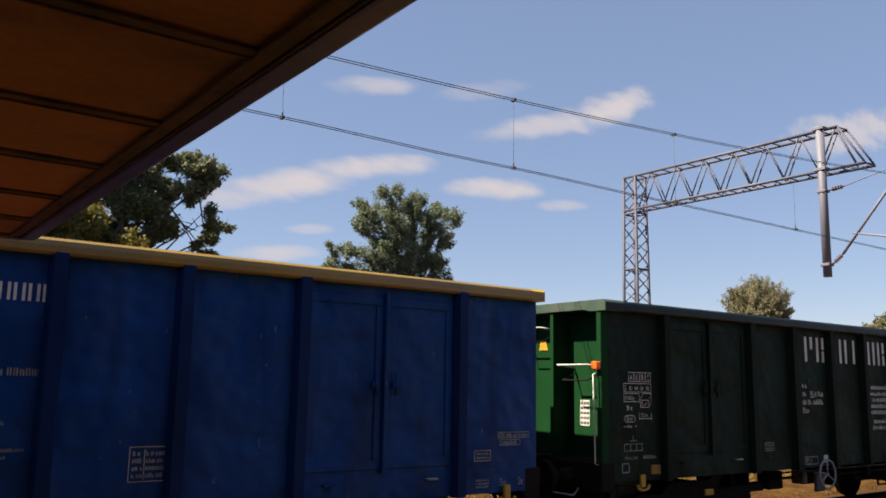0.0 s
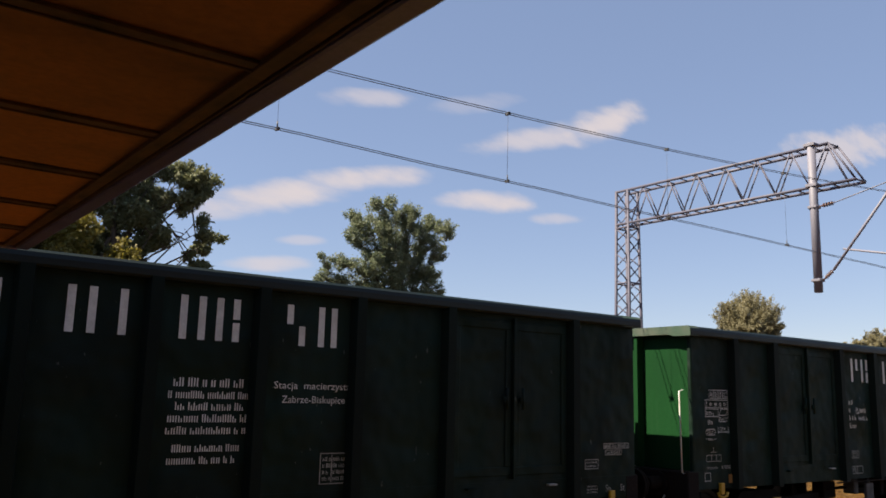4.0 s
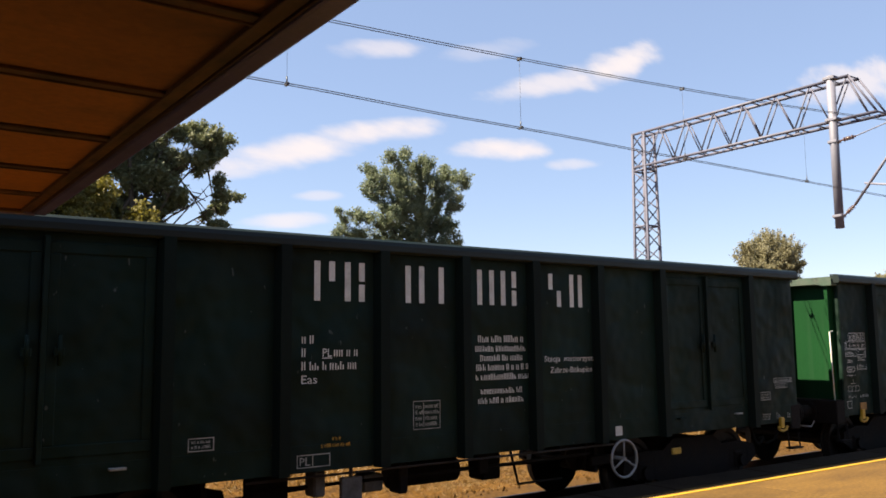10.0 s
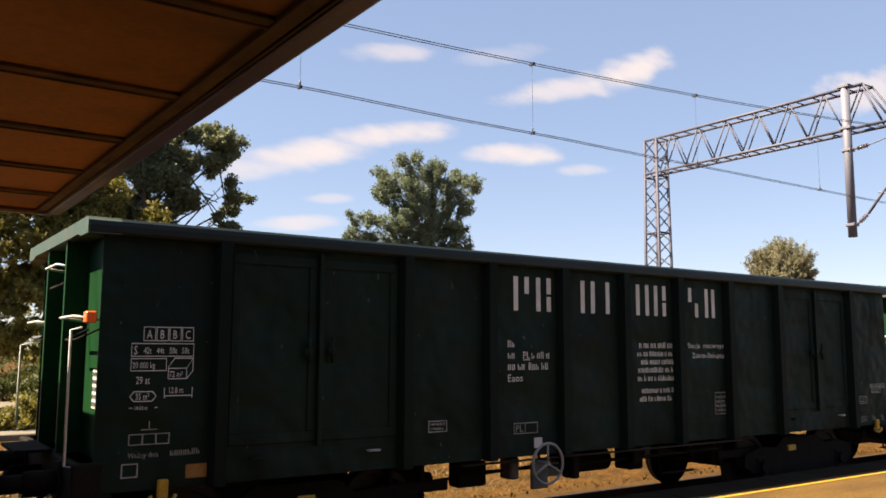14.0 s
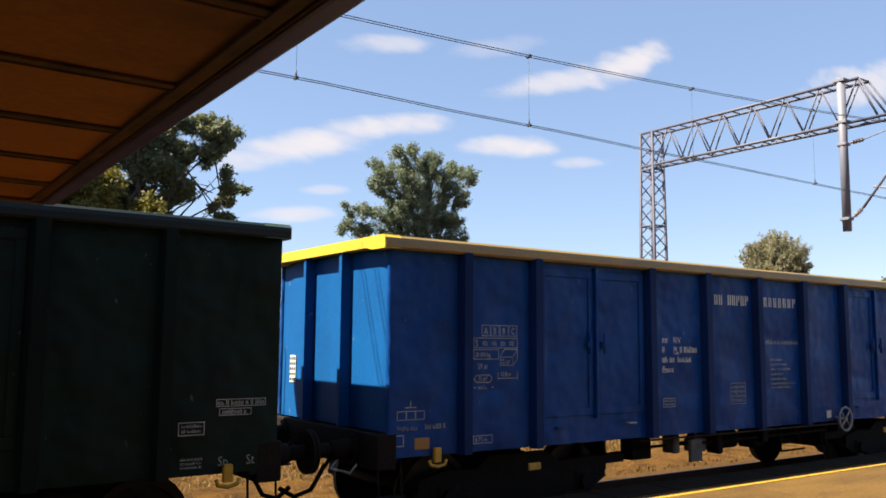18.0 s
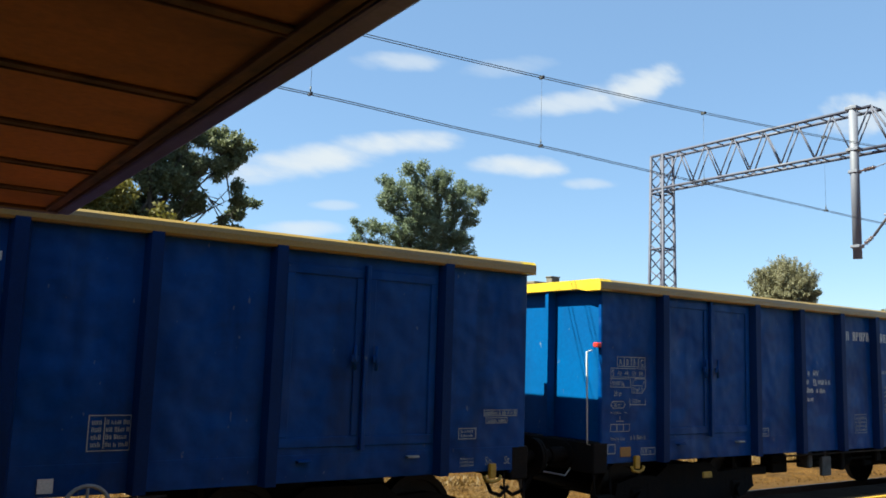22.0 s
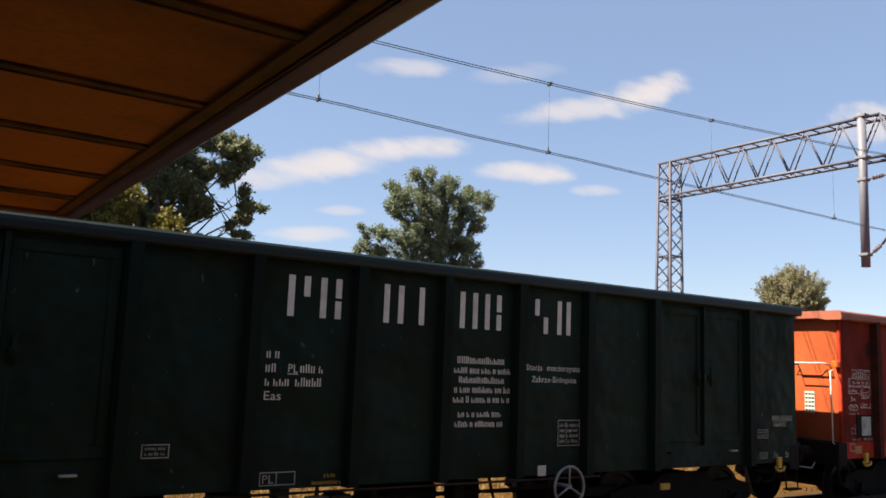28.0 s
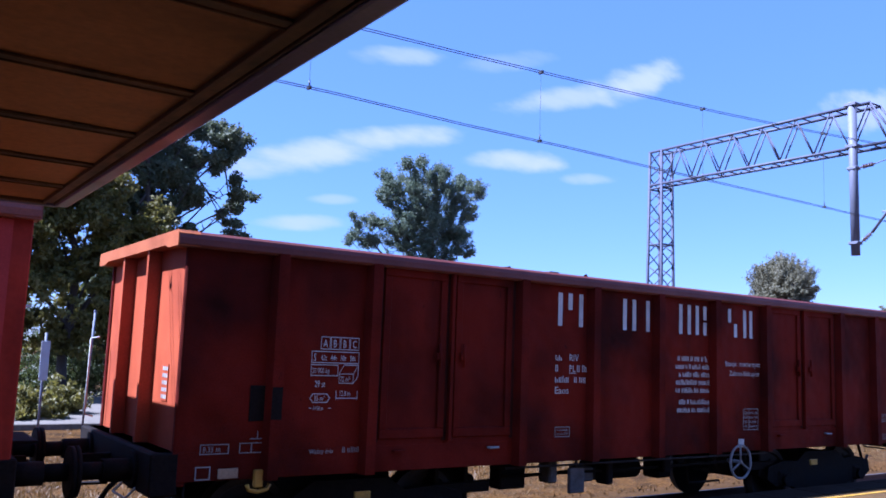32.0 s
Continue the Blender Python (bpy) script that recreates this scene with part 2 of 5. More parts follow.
PALE_RIM = material("sunlit_green_end_rim", (0.0225, 0.0486, 0.0299), 0.55, other=(0.0524, 0.0599, 0.0450), scale=3.0, amount=0.7)
RED_RIM = material("worn_red_rim", (0.2432, 0.0635, 0.0316), 0.6, other=(0.1375, 0.0316, 0.0186), scale=3.0)
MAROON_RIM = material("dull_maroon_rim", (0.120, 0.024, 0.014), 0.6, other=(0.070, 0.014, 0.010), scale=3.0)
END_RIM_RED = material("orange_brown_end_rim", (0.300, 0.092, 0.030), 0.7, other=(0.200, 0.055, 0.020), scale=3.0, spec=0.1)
WHITE = material("white_stencil_paint", (0.5481, 0.5481, 0.5158), 0.6, other=(0.3627, 0.3627, 0.3385), scale=6.0, amount=0.7, grain=0.1)
DIM_WHITE = material("worn_white_marking", (0.2898, 0.2967, 0.2760), 0.7, other=(0.1380, 0.1380, 0.1311), scale=5.0, amount=0.8, grain=0.2)
RAIL_WHITE = material("white_handrail_paint", (0.4867, 0.4867, 0.4618), 0.45, other=(0.3120, 0.2995, 0.2746), scale=8)
GREY_WHEEL = material("pale_grey_handwheel", (0.22, 0.22, 0.215), 0.6, other=(0.12, 0.115, 0.11), scale=7, spec=0.25)
GRIME = material("grimy_running_gear", (0.0090, 0.0067, 0.0056), 0.85, other=(0.0191, 0.0124, 0.0084), scale=5, grain=0.3, bump=0.003, fine=40, spec=0.12)
DULL_PAD = material("dusty_orange_pad", (0.26, 0.125, 0.022), 0.65, other=(0.14, 0.070, 0.018), scale=9)
PALE_PAD = material("faded_cream_pad", (0.30, 0.22, 0.13), 0.6, other=(0.20, 0.14, 0.08), scale=9)
BRAKE_GREY = material("dusty_grey_brake_gear", (0.11, 0.10, 0.09), 0.8, other=(0.05, 0.044, 0.038), scale=6, amount=0.8, grain=0.2, spec=0.15)
STEEL = material("dirty_wheel_steel", (0.0280, 0.0210, 0.0168), 0.7, metal=0.0, other=(0.0154, 0.0112, 0.0091), scale=5, spec=0.2)
RUST = material("rusty_inside", (0.16, 0.075, 0.04), 0.85, other=(0.09, 0.05, 0.03), scale=3, grain=0.3)
SIGN = material("white_sign", (0.4680, 0.4680, 0.4493), 0.5, other=(0.3744, 0.3744, 0.3557), scale=8, amount=0.3)
INK = material("black_marking", (0.02, 0.02, 0.02), 0.6)
ORANGE_LAMP = material("orange_reflector", (0.85, 0.12, 0.02), 0.3)
RED_LAMP = material("red_reflector", (0.55, 0.03, 0.02), 0.3)
GALV = material("galvanised_lattice", (0.066, 0.066, 0.100), 0.65, metal=0.1, other=(0.044, 0.042, 0.062), scale=4, grain=0.15)
POST = material("painted_drop_post", (0.130, 0.132, 0.175), 0.6, metal=0.0, other=(0.075, 0.073, 0.090), scale=3, stretch=(1, 1, 0.3))
WIRE = material("catenary_wire", (0.06, 0.06, 0.065), 0.5, metal=0.6)
CERAMIC = material("brown_insulator", (0.10, 0.06, 0.05), 0.25)
CANOPY = material("orange_brown_soffit", (0.392, 0.130, 0.0123), 0.62, other=(0.150, 0.053, 0.0075), scale=0.9, amount=0.85, grain=0.14,
                  streaks=((0.0392, 0.0179, 0.0056), 0.45, 2.2), bump=0.002, fine=30)
BATTEN = material("dark_brown_batten", (0.085, 0.034, 0.014), 0.6, other=(0.05, 0.022, 0.010), scale=4)
# The sky's purple sheen on the fascia is put into its colour.
FASCIA = material("purple_sheen_fascia_steel", (0.13, 0.11, 0.28), 0.32, other=(0.08, 0.065, 0.15), scale=3, amount=0.7)
EDGE_BOARD = material("mottled_brown_edge_board", (0.120, 0.045, 0.010), 0.6, other=(0.022, 0.010, 0.005), scale=4.5, amount=1.0, grain=0.3, fine=25)
CONCRETE = material("sunny_platform_paving", (0.090, 0.049, 0.0115), 0.85, other=(0.058, 0.031, 0.0085), scale=1.4, amount=1.0, grain=0.28, fine=24,
                    bump=0.004, stretch=(0.45, 1.4, 1), streaks=((0.045, 0.024, 0.008), 0.5, 3.0), vary=0.10, spec=0.2)
KERB = material("dark_platform_edge", (0.022, 0.014, 0.008), 0.9, other=(0.012, 0.008, 0.005), scale=2, grain=0.3, bump=0.003, vary=0.1, spec=0.08)
LINE = material("yellow_safety_line", (0.40, 0.22, 0.010), 0.6, other=(0.28, 0.16, 0.02), scale=5, amount=0.8, grain=0.2)
TAR = material("dark_joint_filling", (0.05, 0.042, 0.035), 0.8)
SOIL = material("dry_grass_ground", (0.072, 0.034, 0.0060), 0.95, other=(0.026, 0.013, 0.0032), scale=2.6, amount=0.95, grain=0.6, fine=16, bump=0.03, spec=0.08)
STRAW = leaf_material("dry_straw", (0.075, 0.040, 0.009), (0.200, 0.115, 0.026), 0.3)
SAND = material("pale_sandy_road", (0.125, 0.104, 0.076), 0.95, other=(0.085, 0.068, 0.046), scale=0.5, grain=0.2, fine=14, bump=0.01)
BALLAST = material("brown_ballast", (0.058, 0.030, 0.0085), 0.95, other=(0.034, 0.018, 0.006), scale=2, grain=0.45, fine=22, bump=0.03, spec=0.08)
SLEEPER = material("concrete_sleeper", (0.1217, 0.1076, 0.0889), 0.9, other=(0.0842, 0.0702, 0.0562), scale=4, vary=0.1)
RAIL_TOP = material("worn_rail_head", (0.10, 0.085, 0.07), 0.5, metal=0.5, other=(0.06, 0.05, 0.04), scale=5)
RAIL_SIDE = material("rusty_rail_web", (0.13, 0.07, 0.045), 0.8, other=(0.09, 0.05, 0.035), scale=6)
WALL = material("unseen_wall_brick", (0.0805, 0.0525, 0.0385), 0.9, other=(0.0560, 0.0385, 0.0294), scale=0.8, spec=0.1)
BARK = material("tree_bark", (0.0500, 0.0375, 0.0275), 0.9, other=(0.0300, 0.0225, 0.0175), scale=4, stretch=(1, 1, 0.25), bump=0.02, fine=18)
LEAF_A = leaf_material("leaves_dark_green", (0.0453, 0.0647, 0.0237), (0.1722, 0.1776, 0.0861), 0.40)
LEAF_Y = leaf_material("leaves_yellowing", (0.066, 0.068, 0.0135), (0.215, 0.175, 0.026), 0.45)
LEAF_B = leaf_material("leaves_dusty_green", (0.066, 0.100, 0.050), (0.195, 0.215, 0.130), 0.45)
# Far leaves: distance haze painted in, so lighter and flatter in tone.
LEAF_C = leaf_material("leaves_hazy_olive", (0.160, 0.150, 0.085), (0.235, 0.212, 0.125), 0.45)
LEAF_D = leaf_material("leaves_hedge", (0.0343, 0.0530, 0.0125), (0.0874, 0.0936, 0.0225))


# ---- mesh helpers ----


class Shape:
    """Gathers boxes, bars and plates into one mesh."""

    def __init__(self):
        self.v, self.f, self.s = [], [], []

    def add(self, verts, faces, smooth=False):
        k = len(self.v)
        self.v += [tuple(p) for p in verts]
        self.f += [tuple(i + k for i in q) for q in faces]
        self.s += [smooth] * len(faces)
        return self

    def box(self, x0, x1, y0, y1, z0, z1, c=0.0):
        """A box; c chamfers its edges."""
        if c <= 0:
            v = [(x, y, z) for x in (x0, x1) for y in (y0, y1) for z in (z0, z1)]
            return self.add(v, [(0, 1, 3, 2), (4, 6, 7, 5), (0, 4, 5, 1), (2, 3, 7, 6), (0, 2, 6, 4), (1, 5, 7, 3)])
        bm = bmesh.new()
        for x, dx in ((x0, c), (x1, -c)):
            for y, dy in ((y0, c), (y1, -c)):
                for z, dz in ((z0, c), (z1, -c)):
                    for p in ((x, y + dy, z + dz), (x + dx, y, z + dz), (x + dx, y + dy, z)):
                        bm.verts.new(p)
        bmesh.ops.convex_hull(bm, input=bm.verts)
        bm.verts.index_update()
        v = [w.co[:] for w in bm.verts]
        f = [[w.index for w in q.verts] for q in bm.faces]
        bm.free()
        return self.add(v, f)

    def bar(self, a, b, r, n=8, cap=True, r2=None):
        """A round bar from a to b."""
        a, b = Vector(a), Vector(b)
        d = (b - a).normalized()
        p = d.orthogonal().normalized()
        q = d.cross(p)
        r2 = r if r2 is None else r2
        v = []
        for i in range(n):
            w = math.cos(2 * math.pi * i / n) * p + math.sin(2 * math.pi * i / n) * q
            v += [a + r * w, b + r2 * w]
        f = [(2 * i, 2 * ((i + 1) % n), 2 * ((i + 1) % n) + 1, 2 * i + 1) for i in range(n)]
        self.add(v, f, True)
        if cap:
            k = len(self.v) - 2 * n
            self.f += [tuple(k + 2 * i for i in reversed(range(n))), tuple(k + 2 * i + 1 for i in range(n))]
            self.s += [False, False]
        return self

    def pipe(self, pts, r, n=6):
        """One bent tube through the points."""
        pts = [Vector(p) for p in pts]
        m = len(pts)
        v, side = [], None
        for i, p in enumerate(pts):
            d = (pts[min(i + 1, m - 1)] - pts[max(i - 1, 0)]).normalized()
            side = d.orthogonal().normalized() if side is None else (side - d * side.dot(d)).normalized()
            up = d.cross(side)
            for k in range(n):
                a = 2 * math.pi * k / n
                v.append(p + r * (math.cos(a) * side + math.sin(a) * up))
        f = [(i * n + k, i * n + (k + 1) % n, (i + 1) * n + (k + 1) % n, (i + 1) * n + k) for i in range(m - 1) for k in range(n)]
        self.add(v, f, True)
        at = len(self.v) - n * m
        self.f += [tuple(at + k for k in range(n)), tuple(at + (m - 1) * n + k for k in range(n))]
        self.s += [False, False]
        return self

    def angle(self, a, b, w, t=0.008):
        """A square rolled section from a to b."""
        return self.bar(a, b, w * 0.62, 4)

    def ring(self, c, r, t, n=24, m=6):
        """A torus round the y axis."""
        v, f = [], []
        for i in range(n):
            u = 2 * math.pi * i / n
            for j in range(m):
                w = 2 * math.pi * j / m
                rr = r + t * math.cos(w)
                v.append((c[0] + rr * math.cos(u), c[1] + t * math.sin(w), c[2] + rr * math.sin(u)))
        for i in range(n):
            for j in range(m):
                f.append((i * m + j, i * m + (j + 1) % m, ((i + 1) % n) * m + (j + 1) % m, ((i + 1) % n) * m + j))
        return self.add(v, f, True)

    def prism(self, profile, axis, lo, hi):
        """A profile of (a, b) pairs drawn out along axis 'x', 'y' or 'z' from lo to hi."""
        n = len(profile)
        put = {"x": lambda a, b, c: (c, a, b), "y": lambda a, b, c: (a, c, b), "z": lambda a, b, c: (a, b, c)}[axis]
        v = [put(a, b, lo) for a, b in profile] + [put(a, b, hi) for a, b in profile]
        f = [(i, (i + 1) % n, n + (i + 1) % n, n + i) for i in range(n)] + [tuple(reversed(range(n))), tuple(range(n, 2 * n))]
        return self.add(v, f)

    def rod_profile(self, rows, axis_at, axis="y", n=20):
        """A turned body: rows of (place along the axis, radius), round a line through axis_at."""
        cx, cz = axis_at
        v, f = [], []
        for y, r in rows:
            for i in range(n):
                a = 2 * math.pi * i / n
                if axis == "y":
                    v.append((cx + r * math.cos(a), y, cz + r * math.sin(a)))
                else:
                    v.append((y, cx + r * math.cos(a), cz + r * math.sin(a)))
        for k in range(len(rows) - 1):
            for i in range(n):
                f.append((k * n + i, k * n + (i + 1) % n, (k + 1) * n + (i + 1) % n, (k + 1) * n + i))
        f += [tuple(range(n)), tuple((len(rows) - 1) * n + i for i in reversed(range(n)))]
        return self.add(v, f, False)

    def mesh(self, name, mat):
        me = bpy.data.meshes.new(name)
        me.from_pydata(self.v, [], self.f)
        me.polygons.foreach_set("use_smooth", self.s)
        me.materials.append(mat)
        bm = bmesh.new()
        bm.from_mesh(me)
        bmesh.ops.recalc_face_normals(bm, faces=bm.faces)
        bm.to_mesh(me)
        bm.free()
        return me


def part(name, shape, mat, parent=None, label=""):
    ob = new(name, shape.mesh(name, mat) if isinstance(shape, Shape) else shape)
    ob.parent = parent
    if label:
        ob["label"] = label
    return ob


def root(name, label, category, group="", at=None, kind=""):
    ob = new(name)
    ob.empty_display_size = 0.3
    if at is not None:
        ob.matrix_basis = at
    return tagged(ob, label, category, group, kind)


GLYPHS = {}


def words(shape, text, size, x, z, y, centre=False):
    """Flat lettering on a wall that faces -y, from the built-in font."""
    if text not in GLYPHS:
        cu = bpy.data.curves.new("lettering", "FONT")
        cu.body, cu.size, cu.resolution_u = text, 1.0, 2
        tmp = bpy.data.objects.new("lettering", cu)
        scene.collection.objects.link(tmp)
        bpy.context.view_layer.update()
        me = bpy.data.meshes.new_from_object(tmp)
        GLYPHS[text] = ([v.co[:2] for v in me.vertices], [tuple(p.vertices) for p in me.polygons])
        bpy.data.objects.remove(tmp)
        bpy.data.curves.remove(cu)
        bpy.data.meshes.remove(me)
    vs, fs = GLYPHS[text]
    wide = max(v[0] for v in vs)
    off = -wide * size * 0.85 / 2 if centre else 0
    shape.add([(x + off + a * size * 0.85, y, z + b * size) for a, b in vs], fs)
    return shape


def fitted(shape, text, x0, x1, z, y, size):
    """Lettering drawn out to run from x0 to x1."""
    k = len(shape.v)
    words(shape, text, size, 0.0, z, y)
    lo, hi = min(p[0] for p in shape.v[k:]), max(p[0] for p in shape.v[k:])
    shape.v[k:] = [(x0 + (p[0] - lo) * (x1 - x0) / (hi - lo), p[1], p[2]) for p in shape.v[k:]]
    return shape


def flat(shape, x0, x1, z0, z1, y):
    return shape.add([(x0, y, z0), (x1, y, z0), (x1, y, z1), (x0, y, z1)], [(0, 1, 2, 3)])


def outline(shape, x0, x1, z0, z1, y, w=0.008):
    for a in ((x0, x1, z0, z0 + w), (x0, x1, z1 - w, z1), (x0, x0 + w, z0 + w, z1 - w), (x1 - w, x1, z0 + w, z1 - w)):
        flat(shape, *a, y)
    return shape


def bars(shape, x0, x1, z, high, y, rng):
    """A line of writing too small or private to spell: thin upright bars."""
    x = x0
    w = high * 0.17
    while x < x1 - high * 0.4:
        tall = high * rng.choice((0.8, 0.8, 1.0))
        flat(shape, x, x + w, z, z + tall, y)
        flat(shape, x + high * 0.33, x + high * 0.33 + w, z, z + tall * rng.choice((1, 1, 0.6)), y)
        x += high * rng.choice((0.68, 0.68, 0.72, 1.05))
    return shape

# ---- the plan ----
AXIS = 8.885         # the track's middle line
WIRE_Y = 8.90        # the wires' line, kept where it fits the camera's view
RAIL = -0.48         # top of the rails; the platform's top is 0
EDGE = 7.08          # the platform's edge
YELLOW_AT = 6.38
GROUND = -0.62
PITCH = 14.04        # wagon length over buffers
HALF = 6.48          # half of a wagon's body
LEAD = 6.40          # marks and ribs are laid out from here

# ---- ground, road, track, platform ----


def make_ground():
    s = Shape()
    xs = [-3000, -300, -80, -40] + list(range(-36, 101, 4)) + [140, 300, 3000]
    ys = [EDGE - 1.2, 8, 10, 11, 12, 14, 16, 18, 20, 22, 40, 44, 60, 120, 400, 3000]
    for y in ys:
        for x in xs:
            bumpy = 0.0 if y < 11 or abs(x) > 100 or y > 100 else 0.07 * noise.noise(Vector((x * 0.3, y * 0.4, 0)))
            s.v.append((x, y, GROUND + bumpy))
    n = len(xs)
    for j in range(len(ys) - 1):
        for i in range(n - 1):
            s.f.append((j * n + i, j * n + i + 1, (j + 1) * n + i + 1, (j + 1) * n + i))
            s.s.append(True)
    tagged(part("ground", s, SOIL), "dry yellow-brown grass ground beside the track", "ground", kind="structure")
    road = Shape()
    rows = [(x, 24.5 + 1.2 * math.sin(x * 0.06), 38.5 + 1.5 * math.sin(x * 0.05 + 1)) for x in range(-90, 121, 6)]
    for x, a, b in rows:
        road.v += [(x, a, GROUND + 0.09), (x, b, GROUND + 0.10)]
    for i in range(len(rows) - 1):
        road.f.append((2 * i, 2 * i + 2, 2 * i + 3, 2 * i + 1))
        road.s.append(True)
    tagged(part("road", road, SAND), "pale sandy track beyond the railway", "road", kind="structure")
    bed = Shape().prism([(AXIS - 1.7, GROUND + 0.01), (AXIS + 1.9, GROUND + 0.01), (AXIS + 1.45, RAIL - 0.17), (AXIS - 1.45, RAIL - 0.17)], "x", -150, 260)
    tagged(part("ballast", bed, BALLAST), "brown weathered ballast under the rails", "ballast", kind="structure")
    stones = Shape()
    rng = random.Random(5)
    for _ in range(5200):
        x, y = rng.uniform(-8, 34), AXIS + rng.uniform(0.2, 2.0) * rng.choice((-1, 1, 1))
        z = GROUND + 0.02 if abs(y - AXIS) > 1.55 else RAIL - 0.165
        r = rng.uniform(0.018, 0.042)
        a = rng.uniform(0, 6.28)
        p = [(x + r * math.cos(a + k * 2.09), y + r * math.sin(a + k * 2.09), z) for k in range(3)]
        stones.add(p + [(x + r * 0.2, y, z + r * rng.uniform(0.7, 1.3))], [(0, 1, 3), (1, 2, 3), (2, 0, 3)])
    tagged(part("ballast_stones", stones, BALLAST), "loose brown ballast stones", "stones", kind="stuff")
    # dry grass tufts beyond the track
    gr = np.random.RandomState(11)
    n = 110000
    x = gr.uniform(-4, 36, n)
    y = AXIS + 1.75 + gr.gamma(1.6, 2.6, n)
    keep = (y < 24.3) & (gr.uniform(0, 1, n) < 0.35 + 0.65 * (np.sin(x * 0.9 + np.sin(y)) > -0.3))
    x, y = x[keep], y[keep]
    n = len(x)
    h = gr.uniform(0.005, 0.05, n) * (1 + 1.4 * (y > 13))
    a = gr.uniform(0, 6.28, n)
    w = 0.007 + 0.010 * (y > 13)
    lx, ly = gr.normal(0, 0.09, n), gr.normal(0, 0.09, n)
    v = np.empty((n, 3, 3))
    v[:, 0] = np.c_[x - w * np.cos(a), y - w * np.sin(a), np.full(n, GROUND - 0.03)]
    v[:, 1] = np.c_[x + w * np.cos(a), y + w * np.sin(a), np.full(n, GROUND - 0.03)]
    v[:, 2] = np.c_[x + lx, y + ly, GROUND + h]
    me = bpy.data.meshes.new("dry_grass")
    me.from_pydata(v.reshape(-1, 3).tolist(), [], np.arange(3 * n).reshape(-1, 3).tolist())
    me.materials.append(STRAW)
    tagged(new("dry_grass", me), "sparse dry straw-coloured grass tufts", "grass", kind="stuff")


make_ground()


def make_track():
    track = root("railway_track", "straight railway track with rusty rails on concrete sleepers", "railway track", kind="structure")
    head = [(-0.036, 0), (0.036, 0), (0.034, -0.035), (0.010, -0.045), (0.009, -0.13), (0.070, -0.150), (0.070, -0.165),
            (-0.070, -0.165), (-0.070, -0.150), (-0.009, -0.13), (-0.010, -0.045), (-0.034, -0.035)]
    for y in (AXIS - 0.7535, AXIS + 0.7535):
        rail = part("rail", Shape().prism([(y + a, RAIL - 0.003 + b) for a, b in head], "x", -150, 260), RAIL_SIDE, track)
        part("rail_head", Shape().box(-150, 260, y - 0.030, y + 0.030, RAIL - 0.003, RAIL, 0), RAIL_TOP, rail, "polished running surface")
    me = Shape().prism([(-0.13, RAIL - 0.30), (0.13, RAIL - 0.30), (0.11, RAIL - 0.166), (-0.11, RAIL - 0.166)], "y", AXIS - 1.28, AXIS + 1.28).mesh("sleeper", SLEEPER)
    for i in range(140):
        ob = part("sleeper", me, SLEEPER, track)
        ob.location.x = -30 + 0.6 * i


make_track()


def make_platform():
    base = Shape().box(-160, 260, -400, EDGE - 0.02, GROUND - 0.4, -0.055)
    tagged(part("platform", base, KERB), "concrete body of the raised railway platform", "platform", kind="structure")
    pav = root("pavement", "warm sunlit platform paving of large worn slabs", "pavement", kind="structure")
    # large cast fields with dark joints
    gap = 0.018
    rng = random.Random(3)
    ys = [EDGE - 0.50, 4.62, 2.42, 0.22, -1.98, -4.18]
    meshes = {}
    for j in range(len(ys) - 1):
        y1, y0 = ys[j], ys[j + 1]
        wide = 3.0
        if j not in meshes:
            meshes[j] = Shape().box(0, wide - gap, y0 + gap, y1, -0.05, 0.0, 0.008).mesh("slab", CONCRETE)
        for i in range(-5, 16):
            ob = part("slab", meshes[j], CONCRETE, pav)
            ob.location = (i * wide + 0.9 * (j % 2), 0, rng.uniform(-0.003, 0.003))
    far = Shape()
    far.box(-160, -15.0 - gap, -4.2, EDGE - 0.5, -0.05, -0.002)
    far.box(48.9, 260, -4.2, EDGE - 0.5, -0.05, -0.002)
    part("slab_field", far, CONCRETE, pav)
    part("joint_filling", Shape().box(-160, 260, -4.2, EDGE - 0.45, -0.055, -0.014), TAR, pav, "dark tarred joints")
    kerb = Shape().box(0, 0.988, EDGE - 0.49, EDGE, -0.12, 0.012, 0.012).mesh("edge_slab", KERB)
    for i in range(-16, 64):
        ob = part("edge_slab", kerb, KERB, pav)
        ob.location = (i * 1.0, 0, rng.uniform(-0.004, 0.004))
    rest = Shape().box(-160, -16, EDGE - 0.49, EDGE, -0.12, 0.012).box(64, 260, EDGE - 0.49, EDGE, -0.12, 0.012)
    part("edge_field", rest, KERB, pav)
    tagged(part("safety_line", Shape().box(-160, 260, YELLOW_AT - 0.032, YELLOW_AT + 0.032, -0.01, 0.0065), LINE),
           "worn yellow safety line painted along the platform", "line", kind="structure")
    # Added wall behind the camera, never seen; keeps sky light off the wagon sides.
    wall = Shape().box(-60, 9, -4.5, -4.2, -0.05, 7.5)
    tagged(part("wall_station", wall, WALL), "plain dark wall out of view, added to hold back sky light", "wall", kind="structure")


make_platform()

# ---- canopy over the platform ----
ROOF = 2.60
ROOF_X, ROOF_Y = 1.04, 6.00


